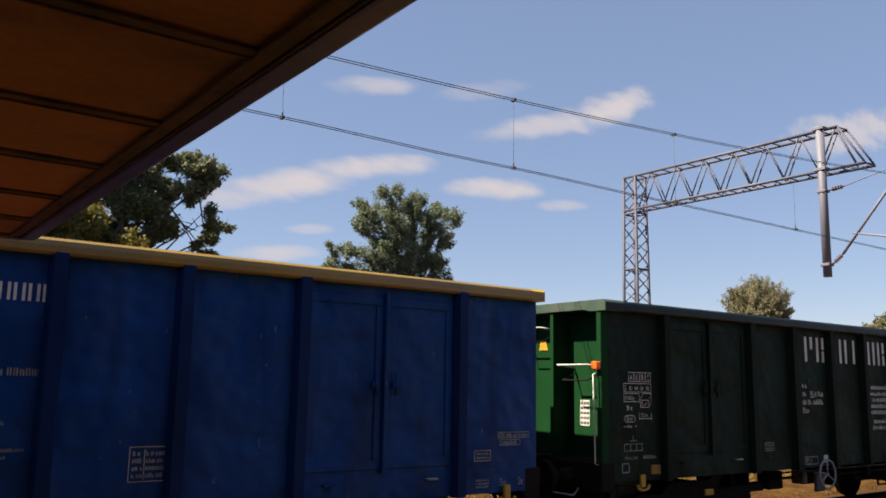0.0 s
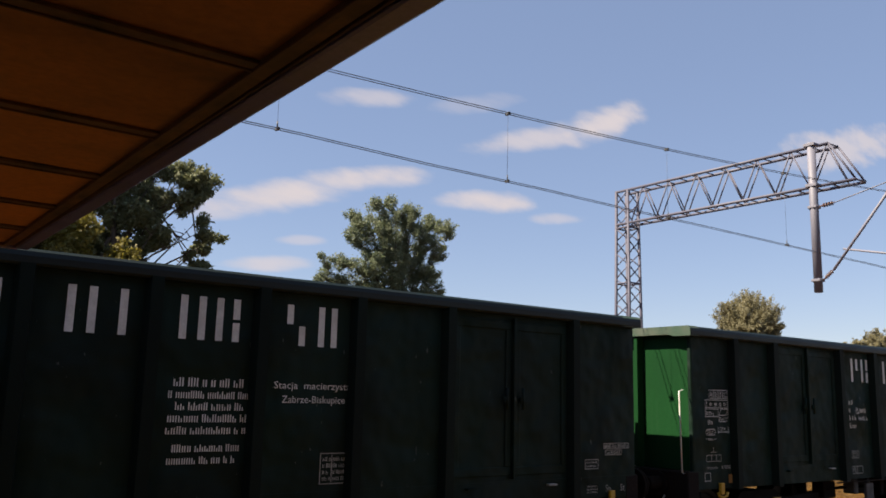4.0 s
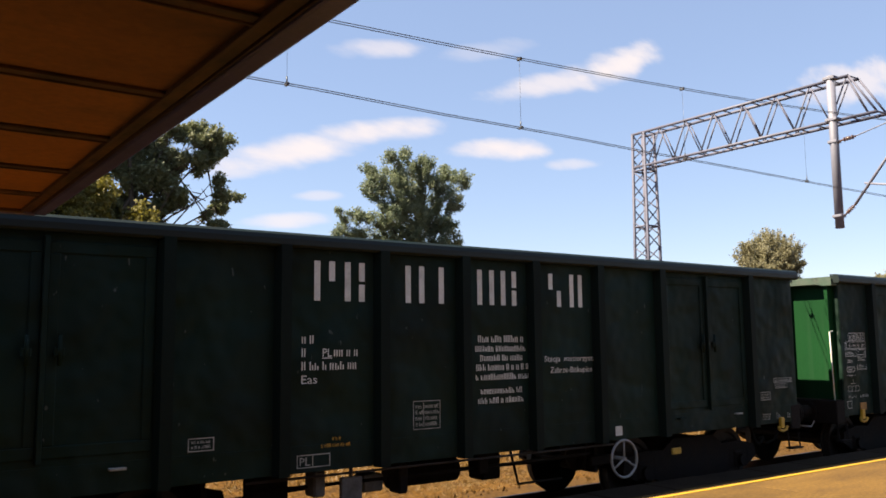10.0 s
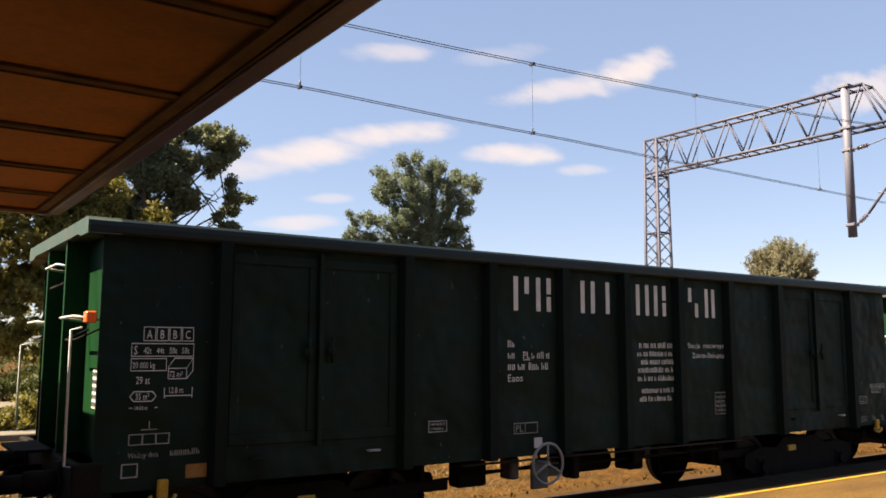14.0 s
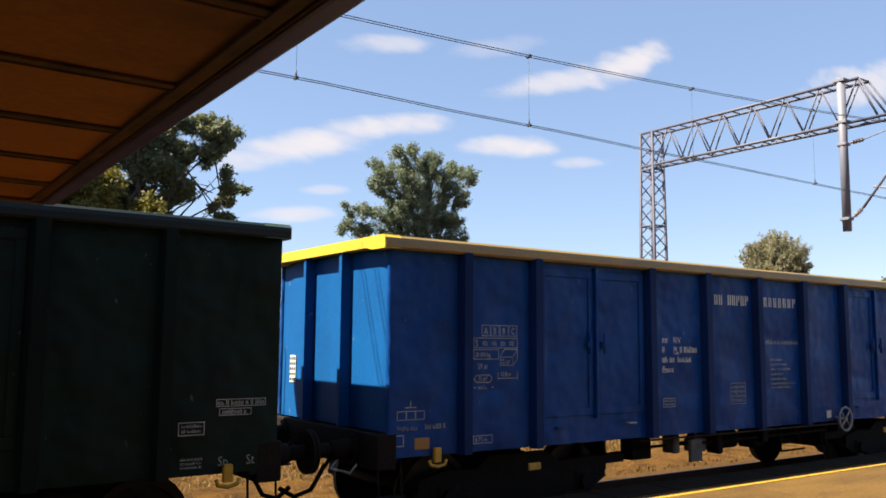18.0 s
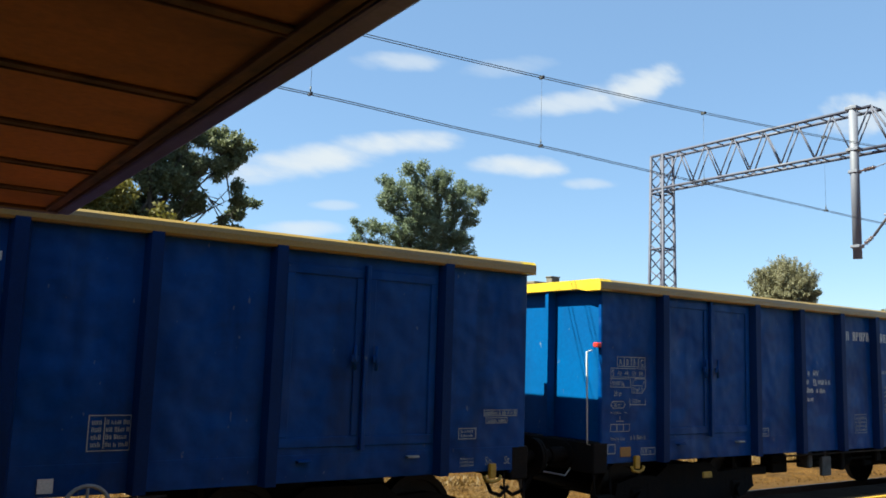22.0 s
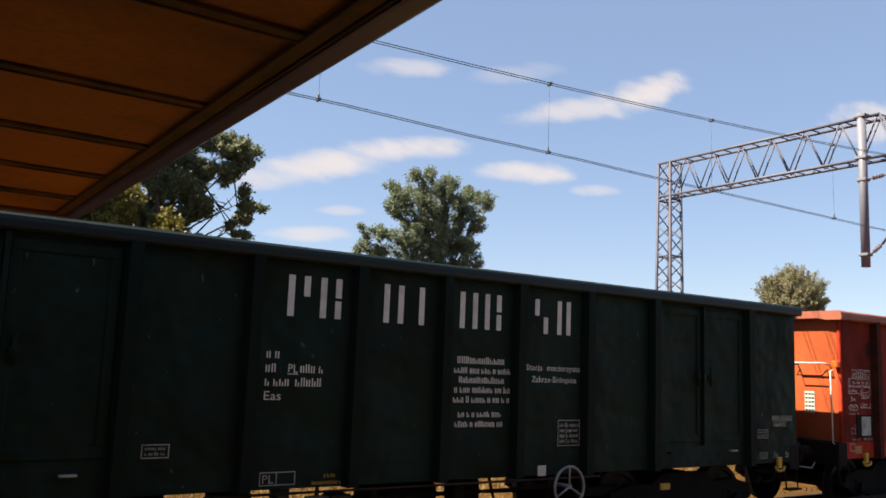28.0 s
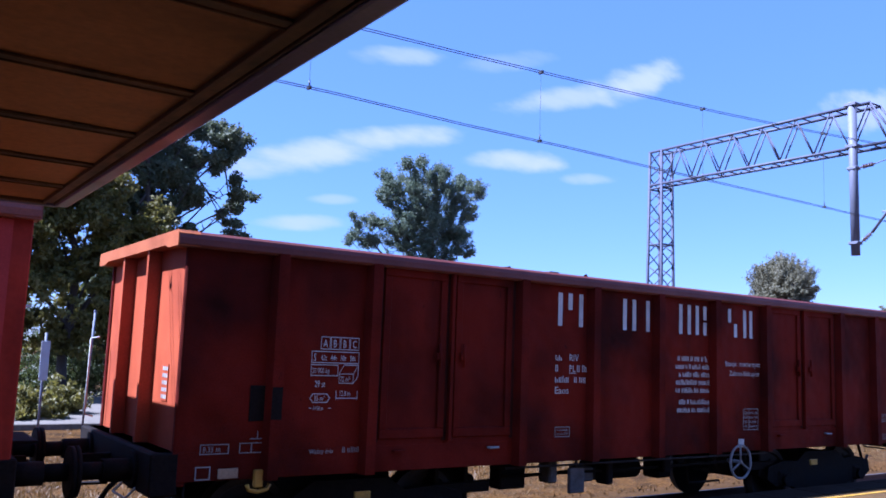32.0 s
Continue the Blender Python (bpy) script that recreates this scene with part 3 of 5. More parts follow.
def make_canopy():
    can = root("platform_canopy", "low platform canopy with orange-brown boarded underside", "canopy", at=pose(ROOF_X, ROOF_Y, ROOF))
    ys = [0.0, -0.70, -1.47, -2.27, -3.05, -3.89, -4.70, -5.50, -6.30, -7.10, -7.90, -8.70, -9.50, -10.2]
    inner = -0.130
    rng = random.Random(12)
    lengths = [3.1, 3.1, 3.1, 3.1, 3.1]
    for j in range(len(ys) - 1):
        x = inner
        for k, ln in enumerate(lengths):
            part("soffit_panel", Shape().box(x - ln + 0.012, x, ys[j + 1] + 0.012, ys[j] - 0.012, 0.012, 0.040, 0.004), CANOPY, can)
            x -= ln
        b = Shape().box(x, inner, ys[j + 1] - 0.028, ys[j + 1] + 0.028, 0.000, 0.012, 0.002).box(x, inner, ys[j + 1] + 0.022, ys[j + 1] + 0.032, -0.006, 0.012, 0.002)
        for _ in range(9):
            bx, bw = rng.uniform(-3.2, inner - 0.3), rng.uniform(0.08, 0.35)
            side = rng.choice((-1, 1)) * rng.uniform(0.020, 0.034)
            b.box(bx - bw, bx + bw, ys[j + 1] + side - 0.012, ys[j + 1] + side + 0.012, 0.003, 0.012, 0.002)
        part("batten", b, EDGE_BOARD, can, "dark joint batten")
    lip = Shape().box(-15.7, inner, -0.05, 0.0, -0.010, 0.05, 0.004)
    part("batten", lip, BATTEN, can)
    part("edge_strip", Shape().box(inner - 0.018, inner + 0.002, -10.2, 0.0, -0.008, 0.05, 0.003), BATTEN, can, "dark strip along the end")
    part("edge_board", Shape().box(inner + 0.004, -0.080, -10.2, -0.004, 0.004, 0.05, 0.003), EDGE_BOARD, can, "mottled brown edge board")
    part("edge_strip", Shape().box(-0.078, -0.068, -10.2, -0.002, -0.004, 0.05, 0.003), BATTEN, can)
    lipped = [(-0.066, 0.20), (-0.066, -0.008), (-0.058, -0.014), (0.000, -0.014), (0.010, -0.009), (0.016, 0.0), (0.016, 0.20)]
    part("fascia", Shape().prism([(a, b) for a, b in lipped], "y", -10.2, 0.0), FASCIA, can, "steel end fascia with purple sky sheen in its colour")
    part("fascia", Shape().box(-15.7, -0.050, 0.002, 0.034, -0.016, 0.20, 0.006), FASCIA, can, "dark painted front fascia")
    part("roof_sheet", Shape().box(-15.7, 0.0, -10.2, 0.0, 0.07, 0.19), FASCIA, can)


make_canopy()

# ---- catenary: gantry and wires ----
GX = 20.3


def lattice(s, corner_a, corner_b, n):
    """Zigzag bars between two chords, each given by its end points."""
    a0, a1 = [Vector(p) for p in corner_a]
    b0, b1 = [Vector(p) for p in corner_b]
    for i in range(n):
        p = a0.lerp(a1, i / n)
        q = b0.lerp(b1, (i + 0.5) / n)
        w = a0.lerp(a1, (i + 1) / n)
        s.append((p, q))
        s.append((q, w))


def make_gantry():
    g = root("catenary_gantry", "grey lattice steel gantry mast with a one-sided beam over the track", "gantry", at=pose(GX, 17.45, GROUND))
    base = -GROUND
    top = 8.32 + base
    low = 7.25 + base
    w0, w1 = 0.32, 0.235
    part("footing", Shape().box(-0.6, 0.6, -0.6, 0.6, -0.3, 0.18, 0.03), SLEEPER, g, "concrete footing")
    legs = []
    for sx in (-1, 1):
        for sy in (-1, 1):
            a, b = (sx * w0, sy * w0, 0.1), (sx * w1, sy * w1, top)
            legs.append((a, b))
            part("mast_leg", Shape().angle(a, b, 0.075), GALV, g)
    braces = []
    for i, j in ((0, 1), (2, 3), (0, 2), (1, 3)):
        lattice(braces, legs[i], legs[j], 11)
    for a, b in braces:
        part("mast_brace", Shape().angle(a, b, 0.031), GALV, g)
    for z in (low - 0.12, low - 1.9, low - 4.0):
        f = z / top
        w = w0 + (w1 - w0) * f
        s = Shape()
        for a, b in (((-w, -w), (w, -w)), ((w, -w), (w, w)), ((w, w), (-w, w)), ((-w, w), (-w, -w))):
            s.angle((*a, z), (*b, z), 0.05)
        part("mast_tie", s, GALV, g)
    # the beam reaches from the mast over the track, towards -y
    y_far, y_top, y_low = 0.27, -6.85, -7.50
    for sx in (-1, 1):
        part("beam_chord", Shape().angle((sx * w1, y_far, top), (sx * w1, y_top, top), 0.075), GALV, g)
        part("beam_chord", Shape().angle((sx * w1, y_far, low), (sx * w1, y_low, low), 0.075), GALV, g)
        part("beam_end", Shape().angle((sx * w1, y_top, top), (sx * w1, y_low, low), 0.05), GALV, g)
        webs = []
        ya, yb = -0.25 + 0.10 * sx, y_low + 0.30 + 0.10 * sx
        lattice(webs, ((sx * w1, ya, low), (sx * w1, yb, low)), ((sx * w1, ya, top), (sx * w1, yb, top)), 7)
        for a, b in webs:
            part("beam_brace", Shape().angle(a, b, 0.034), GALV, g)
    for k in range(15):
        y = -0.3 + (y_top + 0.3) * k / 14
        for z in (top, low):
            part("beam_tie", Shape().angle((-w1, y, z), (w1, y, z), 0.030), GALV, g)
    part("beam_tie", Shape().angle((-w1, y_low, low), (w1, y_low, low), 0.042), GALV, g)
    post_y = -6.46
    px = -w1 - 0.14
    pt, pb = top + 0.06, 4.50 + base
    post = part("drop_post", Shape().bar((px, post_y, pb), (px, post_y, pt), 0.105, 14), POST, g, "hanging tube post")
    for z in (low, top):
        part("clamp", Shape().box(px - 0.12, px + 0.16, post_y - 0.15, post_y + 0.15, z - 0.04, z + 0.04, 0.01), POST, post)
    for z in (4.80 + base, 6.68 + base):
        part("clamp", Shape().bar((px, post_y - 0.13, z), (px, post_y + 0.13, z), 0.045, 8).box(px - 0.12, px + 0.12, post_y - 0.12, post_y + 0.12, z - 0.035, z + 0.035, 0.01), POST, post)
    # cantilever towards the track
    arm = part("cantilever", Shape().pipe([(px, post_y - 0.42, 5.03 + base), (px, -8.55, 7.05 + base)], 0.036, 8)
               .pipe([(px, post_y - 0.55, 6.72 + base), (px, -8.55, 7.05 + base)], 0.014, 6)
               .pipe([(px, -7.15, 5.52 + base), (px, -8.9, 5.12 + base)], 0.026, 6)
               .pipe([(px, -8.9, 5.12 + base), (px, -8.5, 4.86 + base)], 0.014, 6), POST, g, "tubular cantilever arm")
    for p, q in (((px, post_y - 0.14, 4.80 + base), (px, post_y - 0.42, 5.03 + base)), ((px, post_y - 0.14, 6.68 + base), (px, post_y - 0.55, 6.72 + base))):
        s = Shape().bar(p, q, 0.02, 6)
        a, b = Vector(p), Vector(q)
        for k in range(4):
            c = a.lerp(b, 0.3 + 0.17 * k)
            d = (b - a).normalized() * 0.012
            s.bar(c - d, c + d, 0.055, 10)
        part("insulator", s, CERAMIC, arm, "ribbed brown insulator")


make_gantry()

SPAN = 46.5
SUPPORT = 19.95
CONTACT = 4.80


def carrier(x):
    """Height of the carrying wire."""
    u = ((x - SUPPORT) % SPAN) - SPAN / 2
    return 5.59 + 0.00200 * u * u


def make_wires():
    xs = [SUPPORT - SPAN * 1.5 + SPAN * k / 24 for k in range(24 * 3 + 1)]
    w = root("catenary_wires", "dark twin carrying and contact wires over the track", "overhead wires", at=pose(SUPPORT, WIRE_Y, CONTACT))
    def place(x, y, z):
        return (x - SUPPORT, y, z - CONTACT)
    for dy in (-0.035, 0.035):
        part("carrying_wire", Shape().pipe([place(x, dy + 0.02 * dy, carrier(x)) for x in xs], 0.0062, 5), WIRE, w)
        part("contact_wire", Shape().pipe([place(x, dy, CONTACT + 0.012 * math.cos((x - 7.75) * 1.72)) for x in xs], 0.0058, 5), WIRE, w)
    for k in range(-8, 20):
        x = 7.75 + 3.65 * k
        if abs(x - SUPPORT) < 1.5 or x > 60:
            continue
        d = part("dropper", Shape().bar(place(x, 0, CONTACT + 0.01), place(x, 0, carrier(x)), 0.0022, 4), WIRE, w, "thin vertical dropper")
        part("clip", Shape().box(x - SUPPORT - 0.016, x - SUPPORT + 0.016, -0.04, 0.04, -0.012, 0.025, 0.004).bar((x - SUPPORT, 0, 0.02), (x - SUPPORT, 0, 0.10), 0.010, 6), WIRE, d)
        part("clip", Shape().box(x - SUPPORT - 0.02, x - SUPPORT + 0.02, -0.045, 0.045, carrier(x) - CONTACT - 0.025, carrier(x) - CONTACT + 0.02, 0.006), WIRE, d)
    return w


make_wires()

# ---- trees ----


def leaves_mesh(name, centres, radii, per, size, seed, mat, reach=1.0):
    """Small bent leaf blades scattered through clumps."""
    g = np.random.RandomState(seed)
    c = np.repeat(np.array(centres), per, axis=0)
    r = np.repeat(np.array(radii), per)
    n = len(c)
    d = g.normal(0, 1, (n, 3))
    d /= np.linalg.norm(d, axis=1)[:, None]
    rad = r * g.uniform(0.25, 1.0, n) ** 0.6
    mid = np.array(centres).mean(axis=0)
    out = c - mid
    out = out / (np.linalg.norm(out, axis=1)[:, None] + 1e-6) + np.array([0, 0, 0.45])
    p = c + d * rad[:, None] * np.array([0.75, 0.75, 0.6]) + out * (reach * r * g.uniform(-1.0, 1.6, n))[:, None]
    a = g.normal(0, 1, (n, 3))
    a /= np.linalg.norm(a, axis=1)[:, None]
    b = np.cross(a, d + 1e-3)
    b /= np.linalg.norm(b, axis=1)[:, None] + 1e-6
    s = size * g.uniform(0.55, 1.25, n)[:, None]
    tip = p + a * s
    l, rr = p + a * s * 0.45 + b * s * 0.32, p + a * s * 0.45 - b * s * 0.32
    l[:, 2] += 0.08 * s[:, 0]
    rr[:, 2] += 0.08 * s[:, 0]
    v = np.stack([p, l, tip, rr], axis=1).reshape(-1, 3)
    k = np.arange(n) * 4
    f = np.concatenate([np.c_[k, k + 1, k + 2], np.c_[k, k + 2, k + 3]]).tolist()
    me = bpy.data.meshes.new(name)
    me.from_pydata(v.tolist(), [], f)
    me.materials.append(mat)
    return me


def make_tree(at, label, lobes, trunk_r, limbs, clumps, per, size, mat, seed, fork=2.0, gappy=0.0, rough=0.30, spread=1.0, reach=1.0, fine=0.75, clump=0.0):
    """lobes: (x, y, z, rx, ry, rz) ellipsoids of the crown from the trunk's foot; limbs reach into them."""
    rng = random.Random(seed)
    tree = root("tree", label, "tree", at=pose(*at))
    centres, radii = [], []
    total = sum(l[3] * l[5] for l in lobes)
    for (x, y, z, rx, ry, rz) in lobes:
        for _ in range(int(clumps * rx * rz / total) + 2):
            for _ in range(12):
                d = Vector((rng.gauss(0, 1), rng.gauss(0, 1), rng.gauss(0, 1))).normalized()
                k = rng.uniform(0.30, 1.0) ** 0.5
                k *= 0.86 + rough * noise.noise(Vector((d.x * 2.2 + seed, d.y * 2.2, d.z * 2.2)))
                c = (x + d.x * rx * k, y + d.y * ry * k, z + d.z * rz * k)
                if not gappy or noise.noise(Vector(c) * fine + Vector((seed, 0, 0))) > gappy - 0.5:
                    break
            centres.append(c)
            radii.append(clump * rng.uniform(0.7, 1.3) if clump else spread * max(0.17, rng.uniform(0.35, 0.75) * min(rx, rz) * 0.17))
    height = max(l[2] + 0.4 * l[5] for l in lobes)
    s = Shape()
    pts = [Vector((rng.uniform(-0.12, 0.12) * i, rng.uniform(-0.12, 0.12) * i, height * i / 6)) for i in range(7)]
    for i in range(6):
        s.bar(pts[i], pts[i + 1], trunk_r * (1 - i / 7), 9, i == 0, trunk_r * (1 - (i + 1) / 7))
    part("trunk", s, BARK, tree)
    for k in range(limbs):
        l = lobes[k % len(lobes)]
        a = rng.uniform(0, 6.28)
        end = Vector((l[0] + 0.6 * l[3] * math.cos(a), l[1] + 0.6 * l[4] * math.sin(a), l[2] + rng.uniform(-0.3, 0.6) * l[5]))
        t = min(0.9, max(0.25, (end.z - fork) / height * rng.uniform(0.5, 0.85)))
        st = pts[0].lerp(pts[6], t)
        mid = st.lerp(end, 0.5) + Vector((rng.uniform(-0.3, 0.3), rng.uniform(-0.3, 0.3), 0.35))
        q = Shape().bar(st, mid, trunk_r * 0.26, 6, False, trunk_r * 0.15).bar(mid, end, trunk_r * 0.15, 6, False, trunk_r * 0.05)
        for _ in range(3):
            f = mid.lerp(end, rng.uniform(0.2, 0.9))
            q.bar(f, f + Vector((rng.uniform(-1, 1), rng.uniform(-1, 1), rng.uniform(0.0, 1.0))) * 0.45, trunk_r * 0.10, 5, False, 0.008)
        part("limb", q, BARK, tree)
    part("crown", leaves_mesh("crown", centres, radii, per, size, seed, mat, reach), mat, tree)
    return tree


def tufts(balls, thick):
    """Round tufts of a crown, from (x, z, radius)."""
    rng = random.Random(len(balls))
    return [(x, rng.uniform(-0.5, 0.5), z, r, r * thick, r * 0.95) for x, z, r in balls]


def make_trees():
    big = make_tree((9.71, 38.48, GROUND), "large spreading tree with dark green leaves by the sandy road",
                    tufts([(3.39, 12.77, 0.58), (3.89, 12.38, 0.77), (4.4, 11.84, 0.4), (4.87, 12.3, 0.24), (2.86, 12.2, 0.54), (4.04, 11.26, 0.61), (3.2, 10.95, 0.63), (2.2, 12.28, 0.42), (1.62, 11.45, 0.62), (2.19, 10.99, 0.73), (1.09, 11.1, 0.58), (0.58, 11.01, 0.49), (1.15, 10.19, 0.82), (1.89, 9.65, 0.89), (0.47, 9.75, 0.73), (1.31, 8.85, 0.9), (2.46, 9.18, 0.53), (0.19, 8.72, 0.72), (-0.7, 9.58, 0.54), (-1.24, 8.99, 0.61), (-0.39, 8.56, 0.62), (4.09, 10.12, 0.34), (4.27, 9.49, 0.38), (4.54, 8.85, 0.47), (5.09, 9.58, 0.36), (5.47, 9.58, 0.15), (4.17, 8.49, 0.4), (4.77, 8.37, 0.34), (1.12, 12.38, 1), (-0.14, 11.35, 1.04)], 1.3)
                    + [(-0.24, 0.3, 10.35, 0.72, 0.86, 0.72), (0.53, 0.3, 10.38, 0.65, 0.78, 0.65), (-1.44, 0.3, 9.75, 0.69, 0.83, 0.69), (-0.93, 0.3, 10.78, 0.77, 0.92, 0.77), (0.68, 0.27, 6.48, 2.56, 2.29, 2.03), (3.51, 0.27, 6.21, 1.49, 1.22, 1.22), (4.46, 0, 7.15, 0.94, 0.81, 0.81), (-1.08, 0.68, 12.01, 2.03, 1.89, 1.62), (0.54, 1.08, 3.78, 3.51, 2.16, 2.29)],
                    0.30, 26, 2200, 78, 0.160, LEAF_A, 21, gappy=0.48, reach=0.45, fine=1.25, clump=0.25)
    for a, b, c in (((2.5, 0, 10.29), (3.23, 0, 9.5), (4.02, 0, 8.67)), ((2.78, 0, 10), (3.31, 0, 9.31), (3.92, 0, 8.37)), ((3.23, 0, 9.5), (3.51, 0, 9.38), (3.85, 0, 9.31)), ((3.92, 0, 10.8), (4.12, 0, 9.85), (4.39, 0, 8.5))):
        part("limb", Shape().bar(a, b, 0.04, 6, False, 0.03).bar(b, c, 0.03, 6, False, 0.02), BARK, big, "bare leaning branch")
    make_tree((6.74, 35.91, GROUND), "smaller tree with thick yellowing foliage by the sandy road",
              [(-3.24, 0.41, 8.91, 2.16, 1.89, 1.89), (-1.22, 0.41, 10.26, 1.76, 1.62, 1.62), (0.41, 0, 6.75, 2.29, 1.89, 2.16), (-2.16, 0, 6.48, 2.43, 2.03, 2.7), (1.89, -0.27, 6.21, 1.49, 1.22, 1.62), (-0.54, 0, 8.5, 1.49, 1.35, 1.22), (1.22, 0, 8.37, 1.35, 1.22, 1.08), (2.7, -0.27, 7.29, 1.22, 1.08, 1.08), (2.56, 0, 4.86, 1.62, 1.35, 2.03), (-0.54, 0, 3.78, 4.05, 2.43, 2.43), (-4.86, 0, 5.4, 2.43, 2.03, 2.7)],
              0.22, 10, 1700, 80, 0.165, LEAF_Y, 27, gappy=0.40, reach=0.5, fine=1.2, clump=0.29)
    make_tree((23.15, 35.0, GROUND - 0.6), "upright feathery dusty-green tree beyond the railway",
              tufts([(-0.44, 12.64, 0.33), (-1.47, 12.08, 0.45), (-2.69, 11.7, 0.26), (-2.23, 11.19, 0.65), (-0.76, 11.69, 0.93), (0.53, 12.07, 0.62), (0.67, 11.28, 0.91), (2.14, 11.89, 0.53), (2.53, 11.42, 0.62), (3.32, 11.42, 0.22), (-2.54, 10.46, 0.57), (-1.07, 10.35, 1.19), (0.34, 10.33, 1.01), (1.79, 10.5, 0.99), (2.87, 10.32, 0.41), (-4.33, 9.34, 0.19), (-3.8, 9.17, 0.34), (-3.05, 9.15, 0.56), (-1.95, 9.27, 0.84), (-0.35, 9.25, 1.21), (1.33, 9.33, 0.98), (2.2, 9.11, 0.59), (-3.98, 8.39, 0.33), (-4.55, 8.08, 0.27), (-3.24, 8.47, 0.66), (-1.92, 8.41, 0.84), (-0.32, 8.27, 0.99), (1.23, 8.41, 0.86), (2.46, 8.37, 0.53)], 1.1)
              + [(0.2, 0, 6.4, 3, 2.5, 1.7), (0.4, 0, 4.2, 2.6, 2, 1.4)],
              0.20, 24, 2000, 62, 0.105, LEAF_B, 8, gappy=0.53, reach=0.5, fine=1.9, clump=0.23)
    make_tree((77.5, 50.0, GROUND), "dense round-headed olive-green tree in the distance",
              [(-0.8, 0, 10.2, 3.5, 3.5, 3.5), (-2.2, -1, 9.0, 2.4, 2.4, 2.5), (0.8, 1, 9.3, 2.4, 2.4, 2.5), (-0.8, 0, 7.0, 4.0, 4.0, 3.0)],
              0.4, 8, 1500, 130, 0.17, LEAF_C, 33, rough=0.16)
    make_tree((106.0, 51.0, GROUND), "distant rounded tree beyond the railway",
              [(0.0, 0, 8.4, 4.2, 4.0, 3.4), (5.0, 0, 7.0, 3.6, 3.4, 3.0)],
              0.4, 6, 420, 80, 0.36, LEAF_C, 41, rough=0.15)


make_trees()


def make_bushes():
    rng = random.Random(17)
    spots = [(-0.8, 43.6, 2.8, 6.2), (1.6, 44, 2.6, 5.2), (4.4, 44.2, 2.6, 6.0), (7.2, 43.8, 2.6, 4.8), (10.2, 44, 2.6, 5.4), (13.2, 43.6, 2.4, 4.2), (-4.5, 43.4, 3.0, 6.4), (16.4, 43.9, 2.6, 4.0), (4.0, 26.6, 1.0, 0.75), (4.9, 28.4, 1.0, 0.95), (20, 44.4, 2.6, 3.2), (9.0, 38.0, 1.5, 4.0), (10.9, 38.8, 1.6, 4.4), (12.7, 39.4, 1.5, 3.4), (7.2, 38.4, 1.4, 3.2), (9.0, 40.6, 2.2, 7.2), (11.8, 41.0, 2.4, 7.6), (14.4, 41.0, 2.2, 6.6), (8.7, 27.4, 1.2, 2.9), (10.3, 27.7, 1.4, 3.6), (12.3, 28.2, 1.4, 3.4), (5.4, 41.8, 1.5, 1.6), (7.3, 41.6, 1.4, 1.3)]
    for i, (x, y, r, h) in enumerate(spots):
        b = root("bush", "leafy green bush beside the sandy road", "bush", "bushes by the road", at=pose(x, y, GROUND))
        cs, rs = [], []
        for _ in range(44):
            a, k = rng.uniform(0, 6.28), rng.uniform(0, 1) ** 0.5
            cs.append((r * k * math.cos(a), 0.7 * r * k * math.sin(a), h * rng.uniform(0.1, 0.95) * (1.1 - 0.6 * k)))
            rs.append(rng.uniform(0.25, 0.5) * min(r, h) * 0.6)
        leaf = LEAF_Y if h < 1.0 else LEAF_D
        part("foliage", leaves_mesh("foliage", cs, rs, 120, 0.13, 60 + i, leaf), leaf, b)
        s = Shape()
        for _ in range(5):
            s.bar((0, 0, -0.05), (rng.uniform(-0.5, 0.5) * r, rng.uniform(-0.3, 0.3) * r, h * 0.7), 0.03, 5, False, 0.008)
        part("stems", s, BARK, b)


make_bushes()


def make_far_block():
    """A flat-roofed block far beyond the railway."""
    h = root("apartment_block", "distant pale flat-roofed block with two roof vents", "building", at=pose(96.0, 90.0, GROUND))
    top = 13.85
    body = part("wall", Shape().box(-18.2, 8, 0, 12, -0.3, top - 0.35), SLEEPER, h)
    part("roof", Shape().box(-18.6, 8.4, -0.4, 12.4, top - 0.35, top, 0.04), SAND, h, "pale flat roof slab")
    for x, w, t in ((-13.3, 0.75, 1.15), (-2.6, 0.45, 0.55)):
        stack = part("roof_vent", Shape().box(x - w, x + w, 1.0, 2.2, top, top + t - 0.15, 0.02), SLEEPER, h)
        part("cap", Shape().box(x - w - 0.12, x + w + 0.12, 0.9, 2.3, top + t - 0.15, top + t, 0.02), SLEEPER, stack)
    glass = Shape().box(-0.6, 0.6, -0.06, 0.02, -0.7, 0.7).mesh("window", INK)
    for k in range(4):
        for i in range(7):
            ob = part("window", glass, INK, body)
            ob.location = (-12.5 + 3.1 * i, 0, 2.2 + 2.9 * k)


make_far_block()


def make_roadside():
    sg = root("road_sign", "narrow white marker board on a grey post by the sandy road", "sign", at=pose(3.72, 22.2, GROUND))
    part("post", Shape().bar((0, 0, -0.1), (0, 0, 2.5), 0.03, 8), POST, sg)
    part("board", Shape().box(-0.10, 0.10, -0.05, -0.032, 1.35, 2.30, 0.006), SIGN, sg)
    sp = root("roadside_post", "thin grey metal post by the sandy road", "post", at=pose(4.95, 23.3, GROUND))
    part("pole", Shape().bar((0, 0, -0.1), (0.08, 0, 3.1), 0.028, 8), POST, sp)
    part("cap", Shape().bar((0.08, 0, 3.1), (0.08, 0, 3.14), 0.04, 8), POST, sp)
    kb = Shape().box(-14, 16, 23.95, 24.2, GROUND - 0.1, GROUND + 0.16, 0.02)
    tagged(part("kerb", kb, SAND), "pale concrete kerb along the sandy road", "kerb", kind="structure")


make_roadside()

